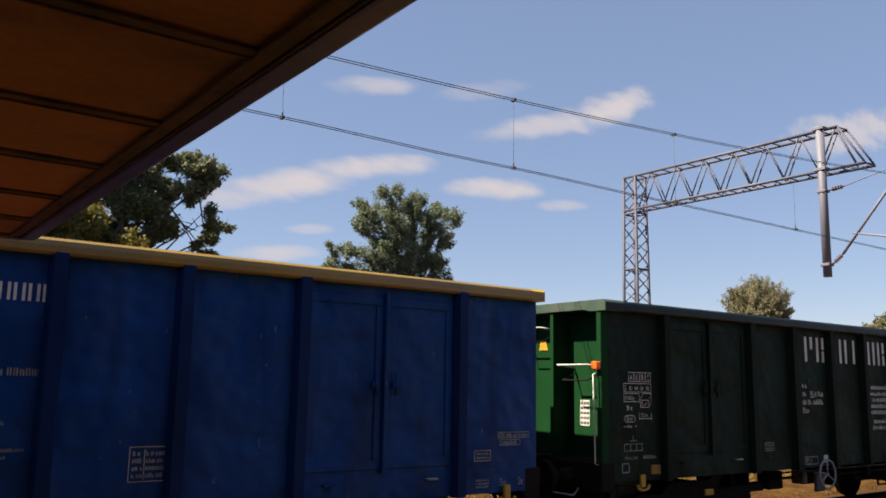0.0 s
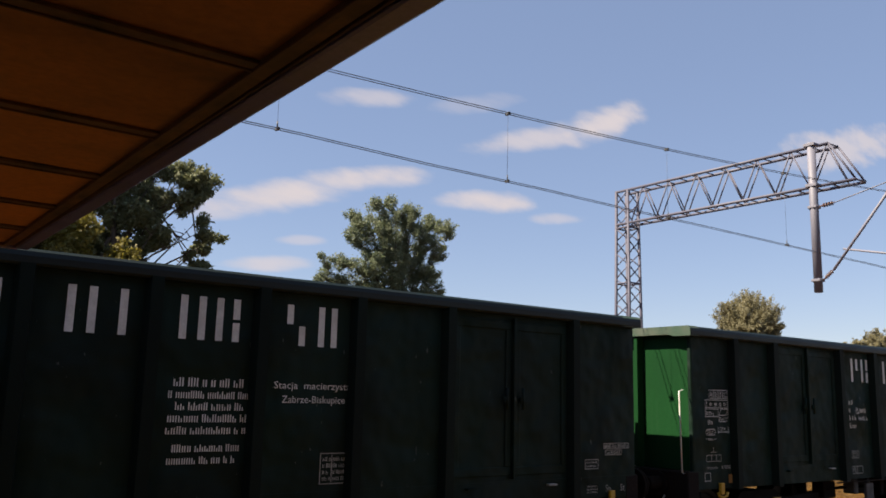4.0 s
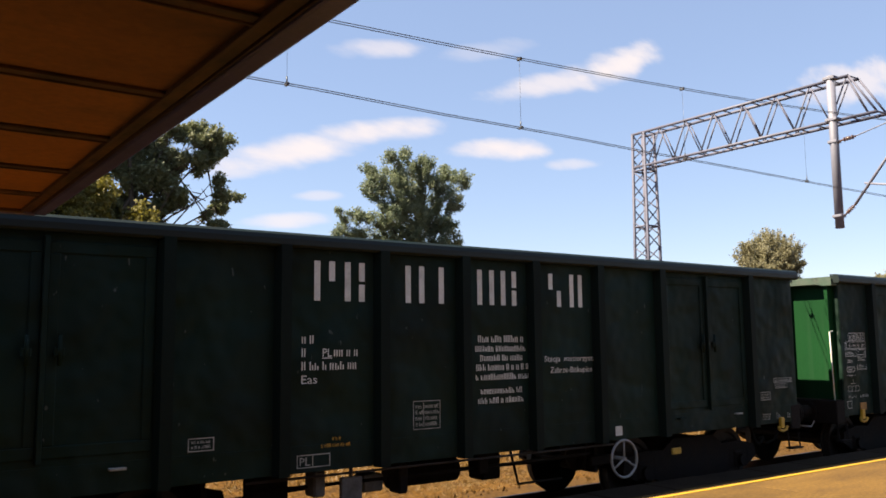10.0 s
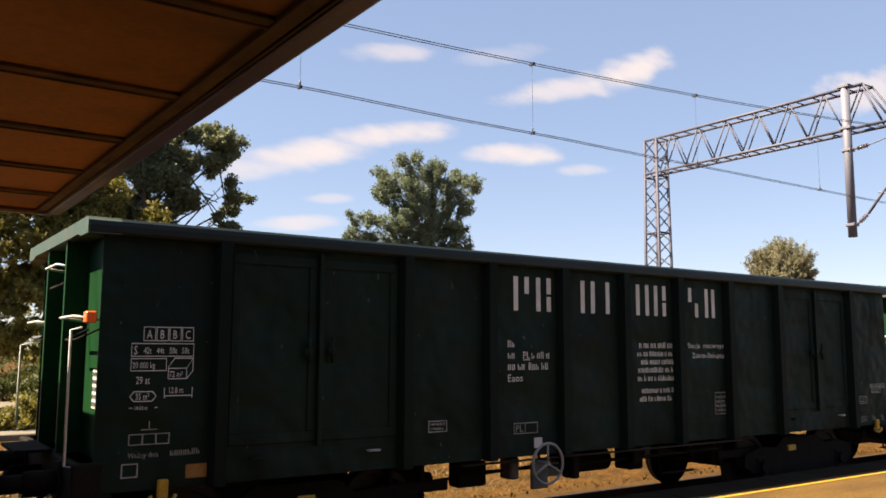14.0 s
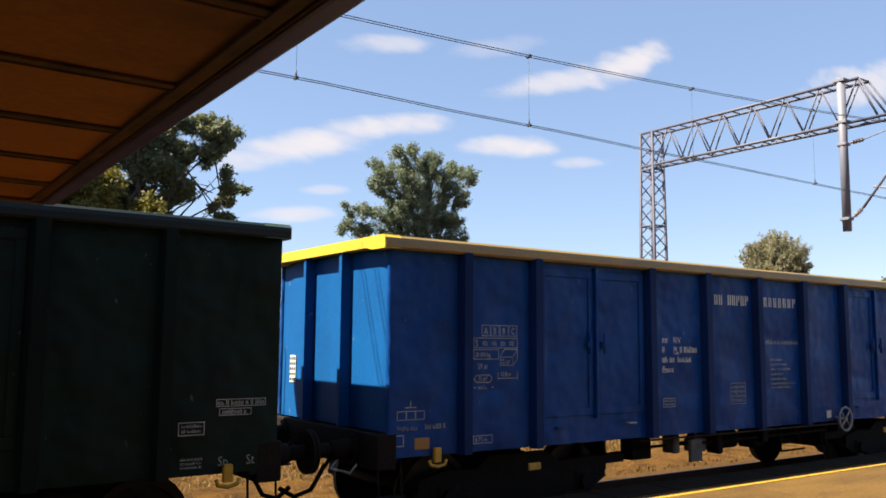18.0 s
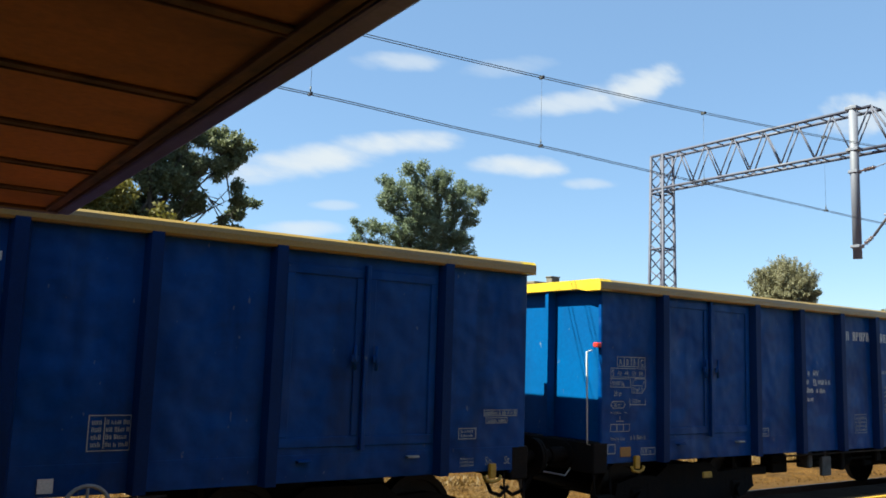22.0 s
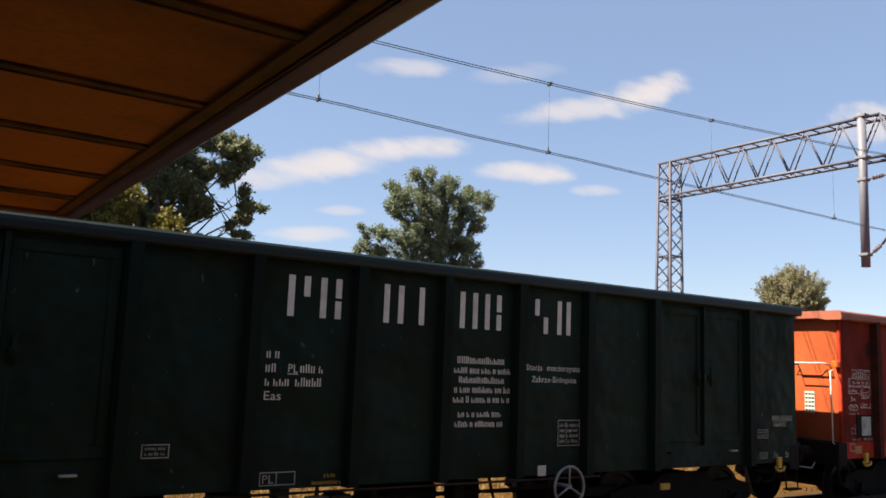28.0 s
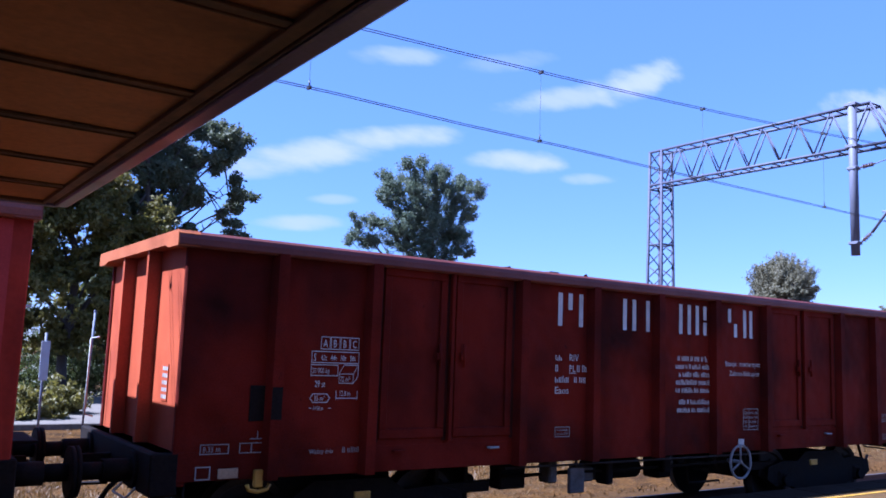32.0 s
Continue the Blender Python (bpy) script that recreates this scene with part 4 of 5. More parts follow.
# ---- goods wagons ----
# ribs and door leaves from the wagon's leading end: doors next but one to the end, or next to the end post
RIBS = {"inner": [1.00, 2.04, 4.03, 5.19, 6.38, 7.55, 8.72, 10.70, 11.75],
        "outer": [1.12, 3.11, 4.23, 5.34, 6.40, 7.44, 8.52, 9.70, 11.66]}
DOORS = {"inner": [(2.11, 3.035, 3.96), (8.79, 9.71, 10.63)],
         "outer": [(1.19, 2.115, 3.04), (9.77, 10.68, 11.59)]}
SIDE = 1.385          # side plate
FLOOR, LOW, TOP = 1.235, 0.975, 3.297
WHEEL_R = 0.46
AXLE, PIVOT = 1.05, 4.32


def make_bogie(wagon, x):
    bg = new("bogie")
    bg.parent = wagon
    bg.matrix_basis = pose(x, 0, 0)
    bg["label"] = "grimy two-axle bogie"
    for sy in (-1, 1):
        y = sy * 1.0
        s = Shape().prism([(-1.46, 0.48), (-1.42, 0.66), (-1.05, 0.74), (-0.66, 0.72), (-0.44, 0.86), (0.44, 0.86), (0.66, 0.72), (1.05, 0.74), (1.42, 0.66), (1.46, 0.48),
                           (1.22, 0.36), (0.80, 0.34), (0.52, 0.24), (-0.52, 0.24), (-0.80, 0.34), (-1.22, 0.36)], "y", y - 0.06, y + 0.06)
        part("side_frame", s, GRIME, bg)
        for ax in (-AXLE, AXLE):
            part("axle_box", Shape().box(ax - 0.14, ax + 0.14, y - 0.09, y + 0.11, 0.36, 0.60, 0.03).bar((ax, y + sy * 0.10, 0.46), (ax, y + sy * 0.15, 0.46), 0.09, 12), GRIME, bg)
            for d in (-0.22, 0.22):
                sp = Shape()
                sp.pipe([(ax + d + 0.062 * math.cos(k * 0.9), y + 0.062 * math.sin(k * 0.9), 0.40 + 0.0065 * k) for k in range(37)], 0.014, 5)
                part("spring", sp, GRIME, bg)
            part("brake_block", Shape().box(ax + (0.47 if ax < 0 else -0.53), ax + (0.53 if ax < 0 else -0.47), sy * 0.75 - 0.05, sy * 0.75 + 0.05, 0.32, 0.62, 0.015), GRIME, bg)
    part("bolster", Shape().box(-0.22, 0.22, -1.05, 1.05, 0.52, 0.86, 0.03), GRIME, bg)
    for x in (-1.42, 1.42):
        part("end_beam", Shape().bar((x, -1.0, 0.55), (x, 1.0, 0.55), 0.05, 8), GRIME, bg)
    for ax in (-AXLE, AXLE):
        s = Shape().bar((0, -0.98, 0), (0, 0.98, 0), 0.08, 12)
        for sy in (-1, 1):
            y = sy * 0.7535
            rows = [(y - 0.068 * sy, 0.40), (y - 0.068 * sy, 0.487), (y - 0.038 * sy, 0.487), (y - 0.034 * sy, WHEEL_R), (y + 0.067 * sy, WHEEL_R - 0.004),
                    (y + 0.067 * sy, 0.385), (y + 0.035 * sy, 0.37), (y + 0.020 * sy, 0.16), (y + 0.085 * sy, 0.13), (y + 0.085 * sy, 0.085)]
            s.rod_profile(rows, (0, 0), "y", 28)
            for k in range(2):
                a = k * math.pi + 0.4
                s.bar((0.27 * math.cos(a), y + 0.025 * sy, 0.27 * math.sin(a)), (0.27 * math.cos(a), y + 0.045 * sy, 0.27 * math.sin(a)), 0.03, 8)
        ws = part("wheelset", s, STEEL, bg, "worn steel wheelset")
        ws.location = (ax, 0, WHEEL_R)
    return bg


# the owner's name as plain bars: (offset, lowest, highest) in each pair of signs, heights from 0 to 1
NAME_BARS = [
    [(0.00, 0.0, 1.0), (0.165, 0.50, 1.0), (0.345, 0.0, 1.0), (0.510, 0.52, 1.0), (0.510, 0.0, 0.44)],
    [(0.00, 0.0, 1.0), (0.175, 0.0, 1.0), (0.435, 0.0, 1.0)],
    [(0.00, 0.0, 1.0), (0.175, 0.0, 1.0), (0.345, 0.0, 1.0), (0.510, 0.52, 1.0), (0.510, 0.0, 0.44)],
    [(0.01, 0.52, 1.0), (0.145, 0.0, 0.48), (0.36, 0.0, 1.0), (0.505, 0.0, 1.0)],
]


def side_marks(wagon, kind, rng, y, at):
    """Lettering and plates on the platform side; at names where each block begins along the wagon."""
    o = -LEAD
    white = WHITE if kind != "blue" else DIM_WHITE
    if kind != "blue":
        # the owner's name: plain upright strokes of its size and colour
        z0 = at.get("name_z", 2.64)
        for u, strokes in zip(at["name"], NAME_BARS):
            main = Shape()
            for d, lo, hi in strokes:
                flat(main, o + u + d, o + u + d + 0.068, z0 + 0.40 * lo, z0 + 0.40 * hi, y)
            part("owner_stripes", main, WHITE, wagon, "white stencilled owner's marking")["kind"] = "stuff"
    else:
        z0 = at.get("name_z", 2.76)
        for (u0, u1), hole in zip(at["name"], (2, 0)):
            main = Shape()
            count = 8
            step = (u1 - u0) / count
            for i in range(count):
                if hole and i == hole:
                    continue
                x = o + u0 + step * i
                flat(main, x, x + 0.024, z0, z0 + 0.145, y)
                lo = rng.choice((0.0, 0.0, 0.07))
                flat(main, x + 0.046, x + 0.070, z0 + lo, z0 + 0.145, y)
            part("owner_stripes", main, WHITE, wagon, "white stencilled owner's marking")["kind"] = "stuff"
    # number block: bars, with the class letters
    nb = Shape()
    x, z = o + at["number"], at.get("number_z", 2.215)
    bars(nb, x, x + 0.14, z, 0.082, y, rng)
    if at.get("riv"):
        fitted(nb, "RIV", x + 0.23, x + 0.38, z, y, 0.118)
    bars(nb, x, x + 0.11, z - 0.13, 0.082, y, rng)
    fitted(nb, "PL", x + 0.23, x + 0.33, z - 0.13, y, 0.118)
    flat(nb, x + 0.225, x + 0.335, z - 0.148, z - 0.139, y)
    bars(nb, x + 0.355, x + (0.72 if kind == "blue" else 0.62), z - 0.13, 0.082, y, rng)
    bars(nb, x, x + 0.27, z - 0.26, 0.082, y, rng)
    bars(nb, x + 0.31, x + 0.62, z - 0.26, 0.082, y, rng)
    fitted(nb, at["sort"], x, x + (0.17 if at["sort"] == "Eas" else 0.22), z - 0.39, y, 0.118)
    part("number_block", nb, WHITE, wagon, "white wagon number block")["kind"] = "stuff"
    ad = Shape()
    x = o + at["address"]
    if kind == "blue":
        bars(ad, x, x + 0.82, 2.185, 0.065, y, rng)
        for k in range(5):
            bars(ad, x + 0.10, x + 0.42 + 0.09 * (k % 3), 1.94 - 0.072 * k, 0.036, y, rng)
        bars(ad, x + 0.10, x + 0.74, 1.585, 0.032, y, rng)
        bars(ad, x + 0.10, x + 0.62, 1.53, 0.028, y, rng)
    else:
        for k, (a, b, h) in enumerate(((0.04, 0.70, 0.078), (0.0, 0.78, 0.066), (0.07, 0.72, 0.070), (0.01, 0.81, 0.070), (0.0, 0.81, 0.070), (0.07, 0.70, 0.066), (0.03, 0.70, 0.066))):
            bars(ad, x + a, x + b, 2.215 - 0.106 * k - (0.05 if k > 4 else 0), h, y, rng)
        sx, sz = o + at["station"], at.get("station_z", 2.22)
        fitted(ad, "Stacja  macierzysta", sx, sx + 0.85, sz, y, 0.098)
        fitted(ad, "Zabrze-Biskupice", sx + 0.09, sx + 0.79, sz - 0.135, y, 0.098)
    part("address_block", ad, white, wagon, "small white stencilled lines")["kind"] = "stuff"
    # load table, volume and area marks
    u = o + at["table"]
    wide = at.get("table_wide", 0.70 if at.get("narrow") else 0.82)
    t = Shape()
    for k, ch in enumerate("ABBC"):
        outline(t, u + 0.14 + 0.16 * k, u + 0.29 + 0.16 * k, 2.32, 2.46, y)
        words(t, ch, 0.12, u + 0.18 + 0.16 * k, 2.345, y)
    outline(t, u, u + 0.78, 2.17, 2.30, y)
    words(t, "S", 0.12, u + 0.03, 2.19, y)
    for k, ch in enumerate(("42t", "44t", "50t", "58t")):
        words(t, ch, 0.085, u + 0.15 + 0.158 * k, 2.20, y)
    outline(t, u, u + 0.44, 2.03, 2.155, y)
    words(t, "20 000 kg", 0.082, u + 0.02, 2.06, y)
    words(t, "29 st", 0.10, u + 0.07, 1.91, y)
    outline(t, u + 0.46, u + 0.70, 1.95, 2.06, y)
    for a, b in (((u + 0.46, 2.06), (u + 0.54, 2.15)), ((u + 0.70, 2.06), (u + 0.78, 2.15)), ((u + 0.70, 1.95), (u + 0.78, 2.03)), ((u + 0.54, 2.15), (u + 0.78, 2.15)), ((u + 0.78, 2.03), (u + 0.78, 2.15))):
        d = 0.011
        if abs(a[0] - b[0]) < 0.001:
            t.add([(a[0] - d, y, a[1]), (a[0], y, a[1]), (b[0], y, b[1]), (b[0] - d, y, b[1])], [(0, 1, 2, 3)])
        else:
            t.add([(a[0], y, a[1]), (a[0], y, a[1] + d), (b[0], y, b[1] + d), (b[0], y, b[1])], [(0, 3, 2, 1)])
    words(t, "72 m³", 0.085, u + 0.475, 1.97, y)
    hx = [(0.0, 1.79), (0.05, 1.84), (0.28, 1.84), (0.33, 1.79), (0.28, 1.74), (0.05, 1.74)]
    for i in range(6):
        a, b = hx[i], hx[(i + 1) % 6]
        k = 0.82
        ia, ib = (0.165 + (a[0] - 0.165) * 0.93, 1.79 + (a[1] - 1.79) * k), (0.165 + (b[0] - 0.165) * 0.93, 1.79 + (b[1] - 1.79) * k)
        t.add([(u + p[0], y, p[1]) for p in (a, b, ib, ia)], [(0, 1, 2, 3)])
    words(t, "35 m²", 0.085, u + 0.07, 1.76, y)
    words(t, "12.8 m", 0.082, u + 0.47, 1.815, y)
    flat(t, u + 0.42, u + 0.78, 1.785, 1.795, y)
    flat(t, u + 0.42, u + 0.43, 1.77, 1.87, y)
    flat(t, u + 0.77, u + 0.78, 1.77, 1.87, y)
    words(t, "14.04 m", 0.06, u + 0.06, 1.66, y)
    flat(t, u + 0.0, u + 0.04, 1.678, 1.686, y)
    flat(t, u + 0.31, u + 0.35, 1.678, 1.686, y)
    t.v = [(u + (p[0] - u) * wide, p[1], 1.62 + (p[2] - 1.62) * 0.90 + at.get("table_z", 0.0)) for p in t.v]
    part("load_table", t, white, wagon, "white stencilled load table")["kind"] = "stuff"
    # axle-load marks low on the first panel
    m = Shape()
    u = o + at.get("axles", 0.28)
    dz = at.get("axles_z", 0.0)
    flat(m, u + 0.10, u + 0.24, 1.485 + dz, 1.494 + dz, y)
    flat(m, u + 0.165, u + 0.174, 1.494 + dz, 1.56 + dz, y)
    for k in range(3):
        outline(m, u + 0.115 * k, u + 0.115 * k + 0.118, 1.36 + dz, 1.455 + dz, y)
    du = u + (0.71 if dz else 0.0)
    words(m, "Ważny dnia", 0.062, du, 1.255 + dz / 2, y)
    bars(m, du + 0.36, du + 0.64, 1.255 + dz / 2, 0.055, y, rng)
    bu = o + 0.30 if dz else u - 0.05
    outline(m, bu, bu + 0.14, 1.09 + dz * 0.7, 1.21 + dz * 0.7, y, 0.011)
    if "length" in at:
        lz = at.get("length_z", 1.06)
        outline(m, o + at["length"], o + at["length"] + 0.27, lz, lz + 0.09, y)
        words(m, "8.75 m" if lz < 1.1 else "8.35 m", 0.072, o + at["length"] + 0.025, lz + 0.02, y)
    g0, gz = o + at["grid"], at.get("grid_z", 1.30)
    outline(m, g0, g0 + 0.35, gz, gz + 0.30, y)
    for k in range(4):
        bars(m, g0 + 0.03, g0 + 0.12, gz + 0.035 + 0.062 * k, 0.040, y, rng)
        bars(m, g0 + 0.145, g0 + 0.33, gz + 0.035 + 0.062 * k, 0.040, y, rng)
    flat(m, g0 + 0.128, g0 + 0.136, gz + 0.02, gz + 0.28, y)
    boxes = [at["box"], (11.90, 1.33)] if "box" in at else [(11.90, 1.33)]
    for a, b in boxes:
        outline(m, o + a, o + a + 0.24, b, b + 0.12, y, 0.009)
        bars(m, o + a + 0.03, o + a + 0.21, b + 0.025, 0.03, y, rng)
        bars(m, o + a + 0.03, o + a + 0.21, b + 0.070, 0.03, y, rng)
    if "country" in at:
        a, b = at["country"]
        outline(m, o + a, o + a + 0.36, b, b + 0.125, y, 0.009)
        fitted(m, "PL", o + a + 0.03, o + a + 0.14, b + 0.022, y, 0.115)
        flat(m, o + a + 0.165, o + a + 0.173, b + 0.01, b + 0.115, y)
    if "yellow" in at:
        ym = Shape()
        a, b = at["yellow"]
        bars(ym, o + a, o + a + 0.32, b, 0.036, y, rng)
        bars(ym, o + a + 0.12, o + a + 0.24, b + 0.065, 0.036, y, rng)
        part("yellow_marking", ym, HOOK, wagon, "small yellow markings")["kind"] = "stuff"
    outline(m, o + 12.24, o + 12.72, 1.575, 1.645, y, 0.007)
    bars(m, o + 12.255, o + 12.71, 1.588, 0.045, y, rng)
    outline(m, o + 12.27, o + 12.58, 1.495, 1.56, y, 0.007)
    bars(m, o + 12.30, o + 12.55, 1.507, 0.04, y, rng)
    for k in range(3):
        bars(m, o + 11.93, o + 12.13, 1.04 + 0.035 * k, 0.024, y, rng)
    words(m, "Sp", 0.125, o + 12.27, 1.045, y)
    words(m, "St", 0.125, o + 12.54, 1.045, y)
    part("small_marking", m, DIM_WHITE, wagon, "small framed white markings")["kind"] = "stuff"


def make_wagon(kind, plan, paint, rim, ends, label, at, spokes=3, shorter=0.17):
    top = TOP - at.get("low", 0.0)
    w = root("goods_wagon", label, "goods wagon", "wagons of the goods train")
    rng = random.Random(len(label) * 7)
    # shaded paint tones on the sides, sunlit ones on the ends
    side = {"green": GREEN_SIDE, "blue": BLUE_SIDE}.get(kind, paint)
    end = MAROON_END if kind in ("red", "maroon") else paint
    # side rims use the tones with shade in them
    side_rim = {"green": GREEN_SIDE_RIM, "blue": DULL_RIM, "maroon": MAROON_RIM}.get(kind, rim)
    deep = at["deep"] if "deep" in at else {"plain": 0.15, "framed": 0.14, "bare": 0.14}.get(ends, 0.21) if kind == "green" else 0.14
    drop = 0.04 if kind == "green" and ends == "plain" else 0.0
    short = shorter if kind == "green" and ends in ("plain", "framed") else (0.06 if kind == "maroon" else 0.0)
    # frame and floor
    for sy in (-1, 1):
        part("side_sill", Shape().box(-HALF + 0.11 + short, HALF - 0.11, sy * 1.3515 - 0.035, sy * 1.3515 + 0.035, LOW, FLOOR, 0.004), side, w)
    for sy in (-0.3, 0.3):
        part("centre_sill", Shape().box(-HALF + 0.1, HALF - 0.1, sy - 0.05, sy + 0.05, 0.90, FLOOR - 0.06, 0.01), GRIME, w)
    for i in range(7):
        x = -4.8 + 1.6 * i
        part("cross_bearer", Shape().box(x - 0.05, x + 0.05, -1.33, 1.33, 0.98, FLOOR - 0.07, 0.01), GRIME, w)
    part("floor", Shape().box(-HALF + 0.05, HALF - 0.05, -1.35, 1.35, FLOOR - 0.06, FLOOR), RUST, w)
    # sides with ribs, doors and rim
    for sy in (-1, 1):
        a, b = sorted((sy * (SIDE - 0.012), sy * (SIDE - 0.002)))
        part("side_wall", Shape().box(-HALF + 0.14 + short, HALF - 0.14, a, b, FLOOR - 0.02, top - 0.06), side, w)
        prof0, prof1 = 0.085, 0.055
        for u in RIBS[plan]:
            x = u - LEAD
            y0, y1 = sy * SIDE, sy * (SIDE + 0.105)
            rib = Shape().prism([(x - prof0, y0), (x + prof0, y0), (x + prof1, y1), (x - prof1, y1)], "z", LOW - 0.01, top - 0.10)
            # green and blue ribs get the copy with shade painted in
            part("rib", rib, OLD_TAR if kind == "red" and u < 1.1 and sy < 0 else {"green": GREEN_RIB, "blue": BLUE_RIB}.get(kind, side), w)
        for u0, um, u1 in DOORS[plan]:
            for p, q in ((u0, um), (um, u1)):
                gap = 0.060 if kind in ("red", "maroon") else 0.025
                x0, x1 = p - LEAD + gap, q - LEAD - gap
                s = Shape()
                ya, yb = sorted((sy * (SIDE + 0.002), sy * (SIDE + (0.024 if kind in ("red", "maroon") else 0.015))))
                s.box(x0, x1, ya, yb, 2.98, 3.08, 0.008).box(x0, x1, ya, yb, 1.30, 1.40, 0.008)
                s.box(x0, x0 + 0.09, ya, yb, 1.40, 2.98, 0.008).box(x1 - 0.09, x1, ya, yb, 1.40, 2.98, 0.008)
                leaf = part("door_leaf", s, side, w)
                hx = x1 - 0.10 if q == um else x0 + 0.10
                part("latch", Shape().bar((hx, sy * (SIDE + 0.055), 2.05), (hx, sy * (SIDE + 0.055), 2.30), 0.018, 6).box(hx - 0.04, hx + 0.04, *sorted((sy * (SIDE + 0.028), sy * (SIDE + 0.06))), 2.12, 2.20, 0.01), side, leaf)
            xm = um - LEAD
            ya, yb = sorted((sy * (SIDE + 0.004), sy * (SIDE + 0.062)))
            part("door_post", Shape().box(xm - 0.022, xm + 0.022, ya, yb, 1.26, 3.12, 0.006), side, w)
            if kind in ("red", "maroon"):
                for xs in (u0 - LEAD + 0.030, xm - 0.040, xm + 0.040, u1 - LEAD - 0.030):
                    yc, yd = sorted((sy * (SIDE - 0.001), sy * (SIDE + 0.0045)))
                    part("door_seam", Shape().box(xs - 0.030, xs + 0.030, yc, yd, 1.27, 3.10), OLD_TAR, w, "dark door seam")
            for dx in (-0.62, 0.62):
                part("hinge", Shape().box(xm + dx - 0.07, xm + dx + 0.07, ya, yb, 1.165, 1.185, 0.004), DIM_WHITE if dx > 0 and sy < 0 else side, w)
        curl = [(SIDE - 0.05, -0.145), (1.470, -0.145), (1.490, -0.125), (1.492, -0.070), (1.480, -0.030), (1.450, -0.004), (1.410, 0.0), (SIDE - 0.05, 0.0)]
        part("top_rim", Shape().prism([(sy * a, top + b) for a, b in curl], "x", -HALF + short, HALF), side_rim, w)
    # ends
    for sx in (-1, 1):
        H = HALF - (short if sx < 0 else 0.0)
        xa, xb = sorted((sx * (H - deep - 0.01), sx * (H - deep)))
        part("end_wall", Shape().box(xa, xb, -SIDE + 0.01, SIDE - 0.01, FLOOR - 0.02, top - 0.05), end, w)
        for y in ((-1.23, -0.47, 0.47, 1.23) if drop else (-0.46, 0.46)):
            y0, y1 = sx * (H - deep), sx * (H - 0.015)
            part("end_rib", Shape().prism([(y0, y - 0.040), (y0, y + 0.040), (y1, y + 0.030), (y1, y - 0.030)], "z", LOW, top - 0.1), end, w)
        for sy in (-1, 1):
            xa, xb = sorted((sx * (H - deep - 0.10), sx * (H - (0.03 if sx > 0 else deep - 0.025))))
            ya, yb = sorted((sy * (SIDE - 0.07), sy * (SIDE - 0.0045)))
            part("corner_post", Shape().box(xa, xb, ya, yb, LOW - 0.04, top - (0.02 if drop else 0.10), 0.012), side, w)
            if at.get("post") and sx < 0 and sy < 0:
                part("end_post", Shape().box(-H + 0.004, -H + deep + 0.02, -SIDE + 0.0045, -SIDE + 0.085, LOW - 0.02, top - 0.10, 0.006), end, w, "upright post framing the end")
        xa, xb = sorted((sx * (H - deep - 0.05), sx * (H + 0.04 if drop else H * 1.002)))
        wide = 1.37 if drop else 1.482
        cap = Shape().prism([(-wide, (top - drop) - 0.143), (-1.21, (top - drop) - 0.143), (-1.09, (top - drop) - 0.115), (1.09, (top - drop) - 0.115), (1.21, (top - drop) - 0.143), (wide, (top - drop) - 0.143), (wide, (top - drop) - 0.03), (wide - 0.04, (top - drop) + 0.002), (0.04 - wide, (top - drop) + 0.002), (-wide, (top - drop) - 0.03)], "x", xa, xb)
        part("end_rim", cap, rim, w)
        xa, xb = sorted((sx * (HALF - 0.23), sx * (HALF + 0.02)))
        head = part("headstock", Shape().box(xa, xb, -1.39, 1.39, 0.86, FLOOR, 0.015), GRIME, w)
        for sy in (-0.875, 0.875):
            x0, x1 = sx * (HALF + 0.02), sx * (PITCH / 2 - 0.004)
            bf = part("buffer", Shape().bar((x0, sy, 1.04), (sx * (HALF + 0.30), sy, 1.04), 0.105, 14).bar((x0, sy, 1.04), (sx * (HALF + 0.05), sy, 1.04), 0.17, 14)
                      .bar((sx * (HALF + 0.30), sy, 1.04), (sx * (HALF + 0.50), sy, 1.04), 0.08, 14), GRIME, w)
            part("buffer_plate", Shape().bar((sx * (HALF + 0.50), sy, 1.04), (x1, sy, 1.04), 0.225, 20), GRIME, bf, "worn round buffer plate")
        ck = Shape().box(min(sx * HALF, sx * (HALF + 0.30)), max(sx * HALF, sx * (HALF + 0.30)), -0.03, 0.03, 0.99, 1.09, 0.01)
        ck.pipe([(sx * (HALF + 0.30), -0.05, 1.04), (sx * (HALF + 0.42), -0.05, 0.86), (sx * (HALF + 0.62), -0.05, 0.92)], 0.022, 6)
        ck.pipe([(sx * (HALF + 0.30), 0.05, 1.04), (sx * (HALF + 0.42), 0.05, 0.86), (sx * (HALF + 0.62), 0.05, 0.92)], 0.022, 6)
        part("end_cock", Shape().bar((sx * (HALF + 0.02), -0.56, 1.06), (sx * (HALF + 0.10), -0.56, 1.06), 0.032, 10), RAIL_WHITE, w, "white-painted end cock")
        part("draw_hook", ck, GRIME, w, "screw coupling on the draw hook")
        part("brake_hose", Shape().pipe([(sx * HALF, -0.42, 0.92), (sx * (HALF + 0.12), -0.42, 0.80), (sx * (HALF + 0.26), -0.40, 0.56), (sx * (HALF + 0.44), -0.36, 0.50), (sx * (HALF + 0.60), -0.32, 0.60)], 0.026, 7), GRIME, w)
        hx = sx * (H + 0.07)
        for sy in (-1, 1):
            hi, lo = (2.34, 1.22) if sy < 0 else (2.22, 1.36)
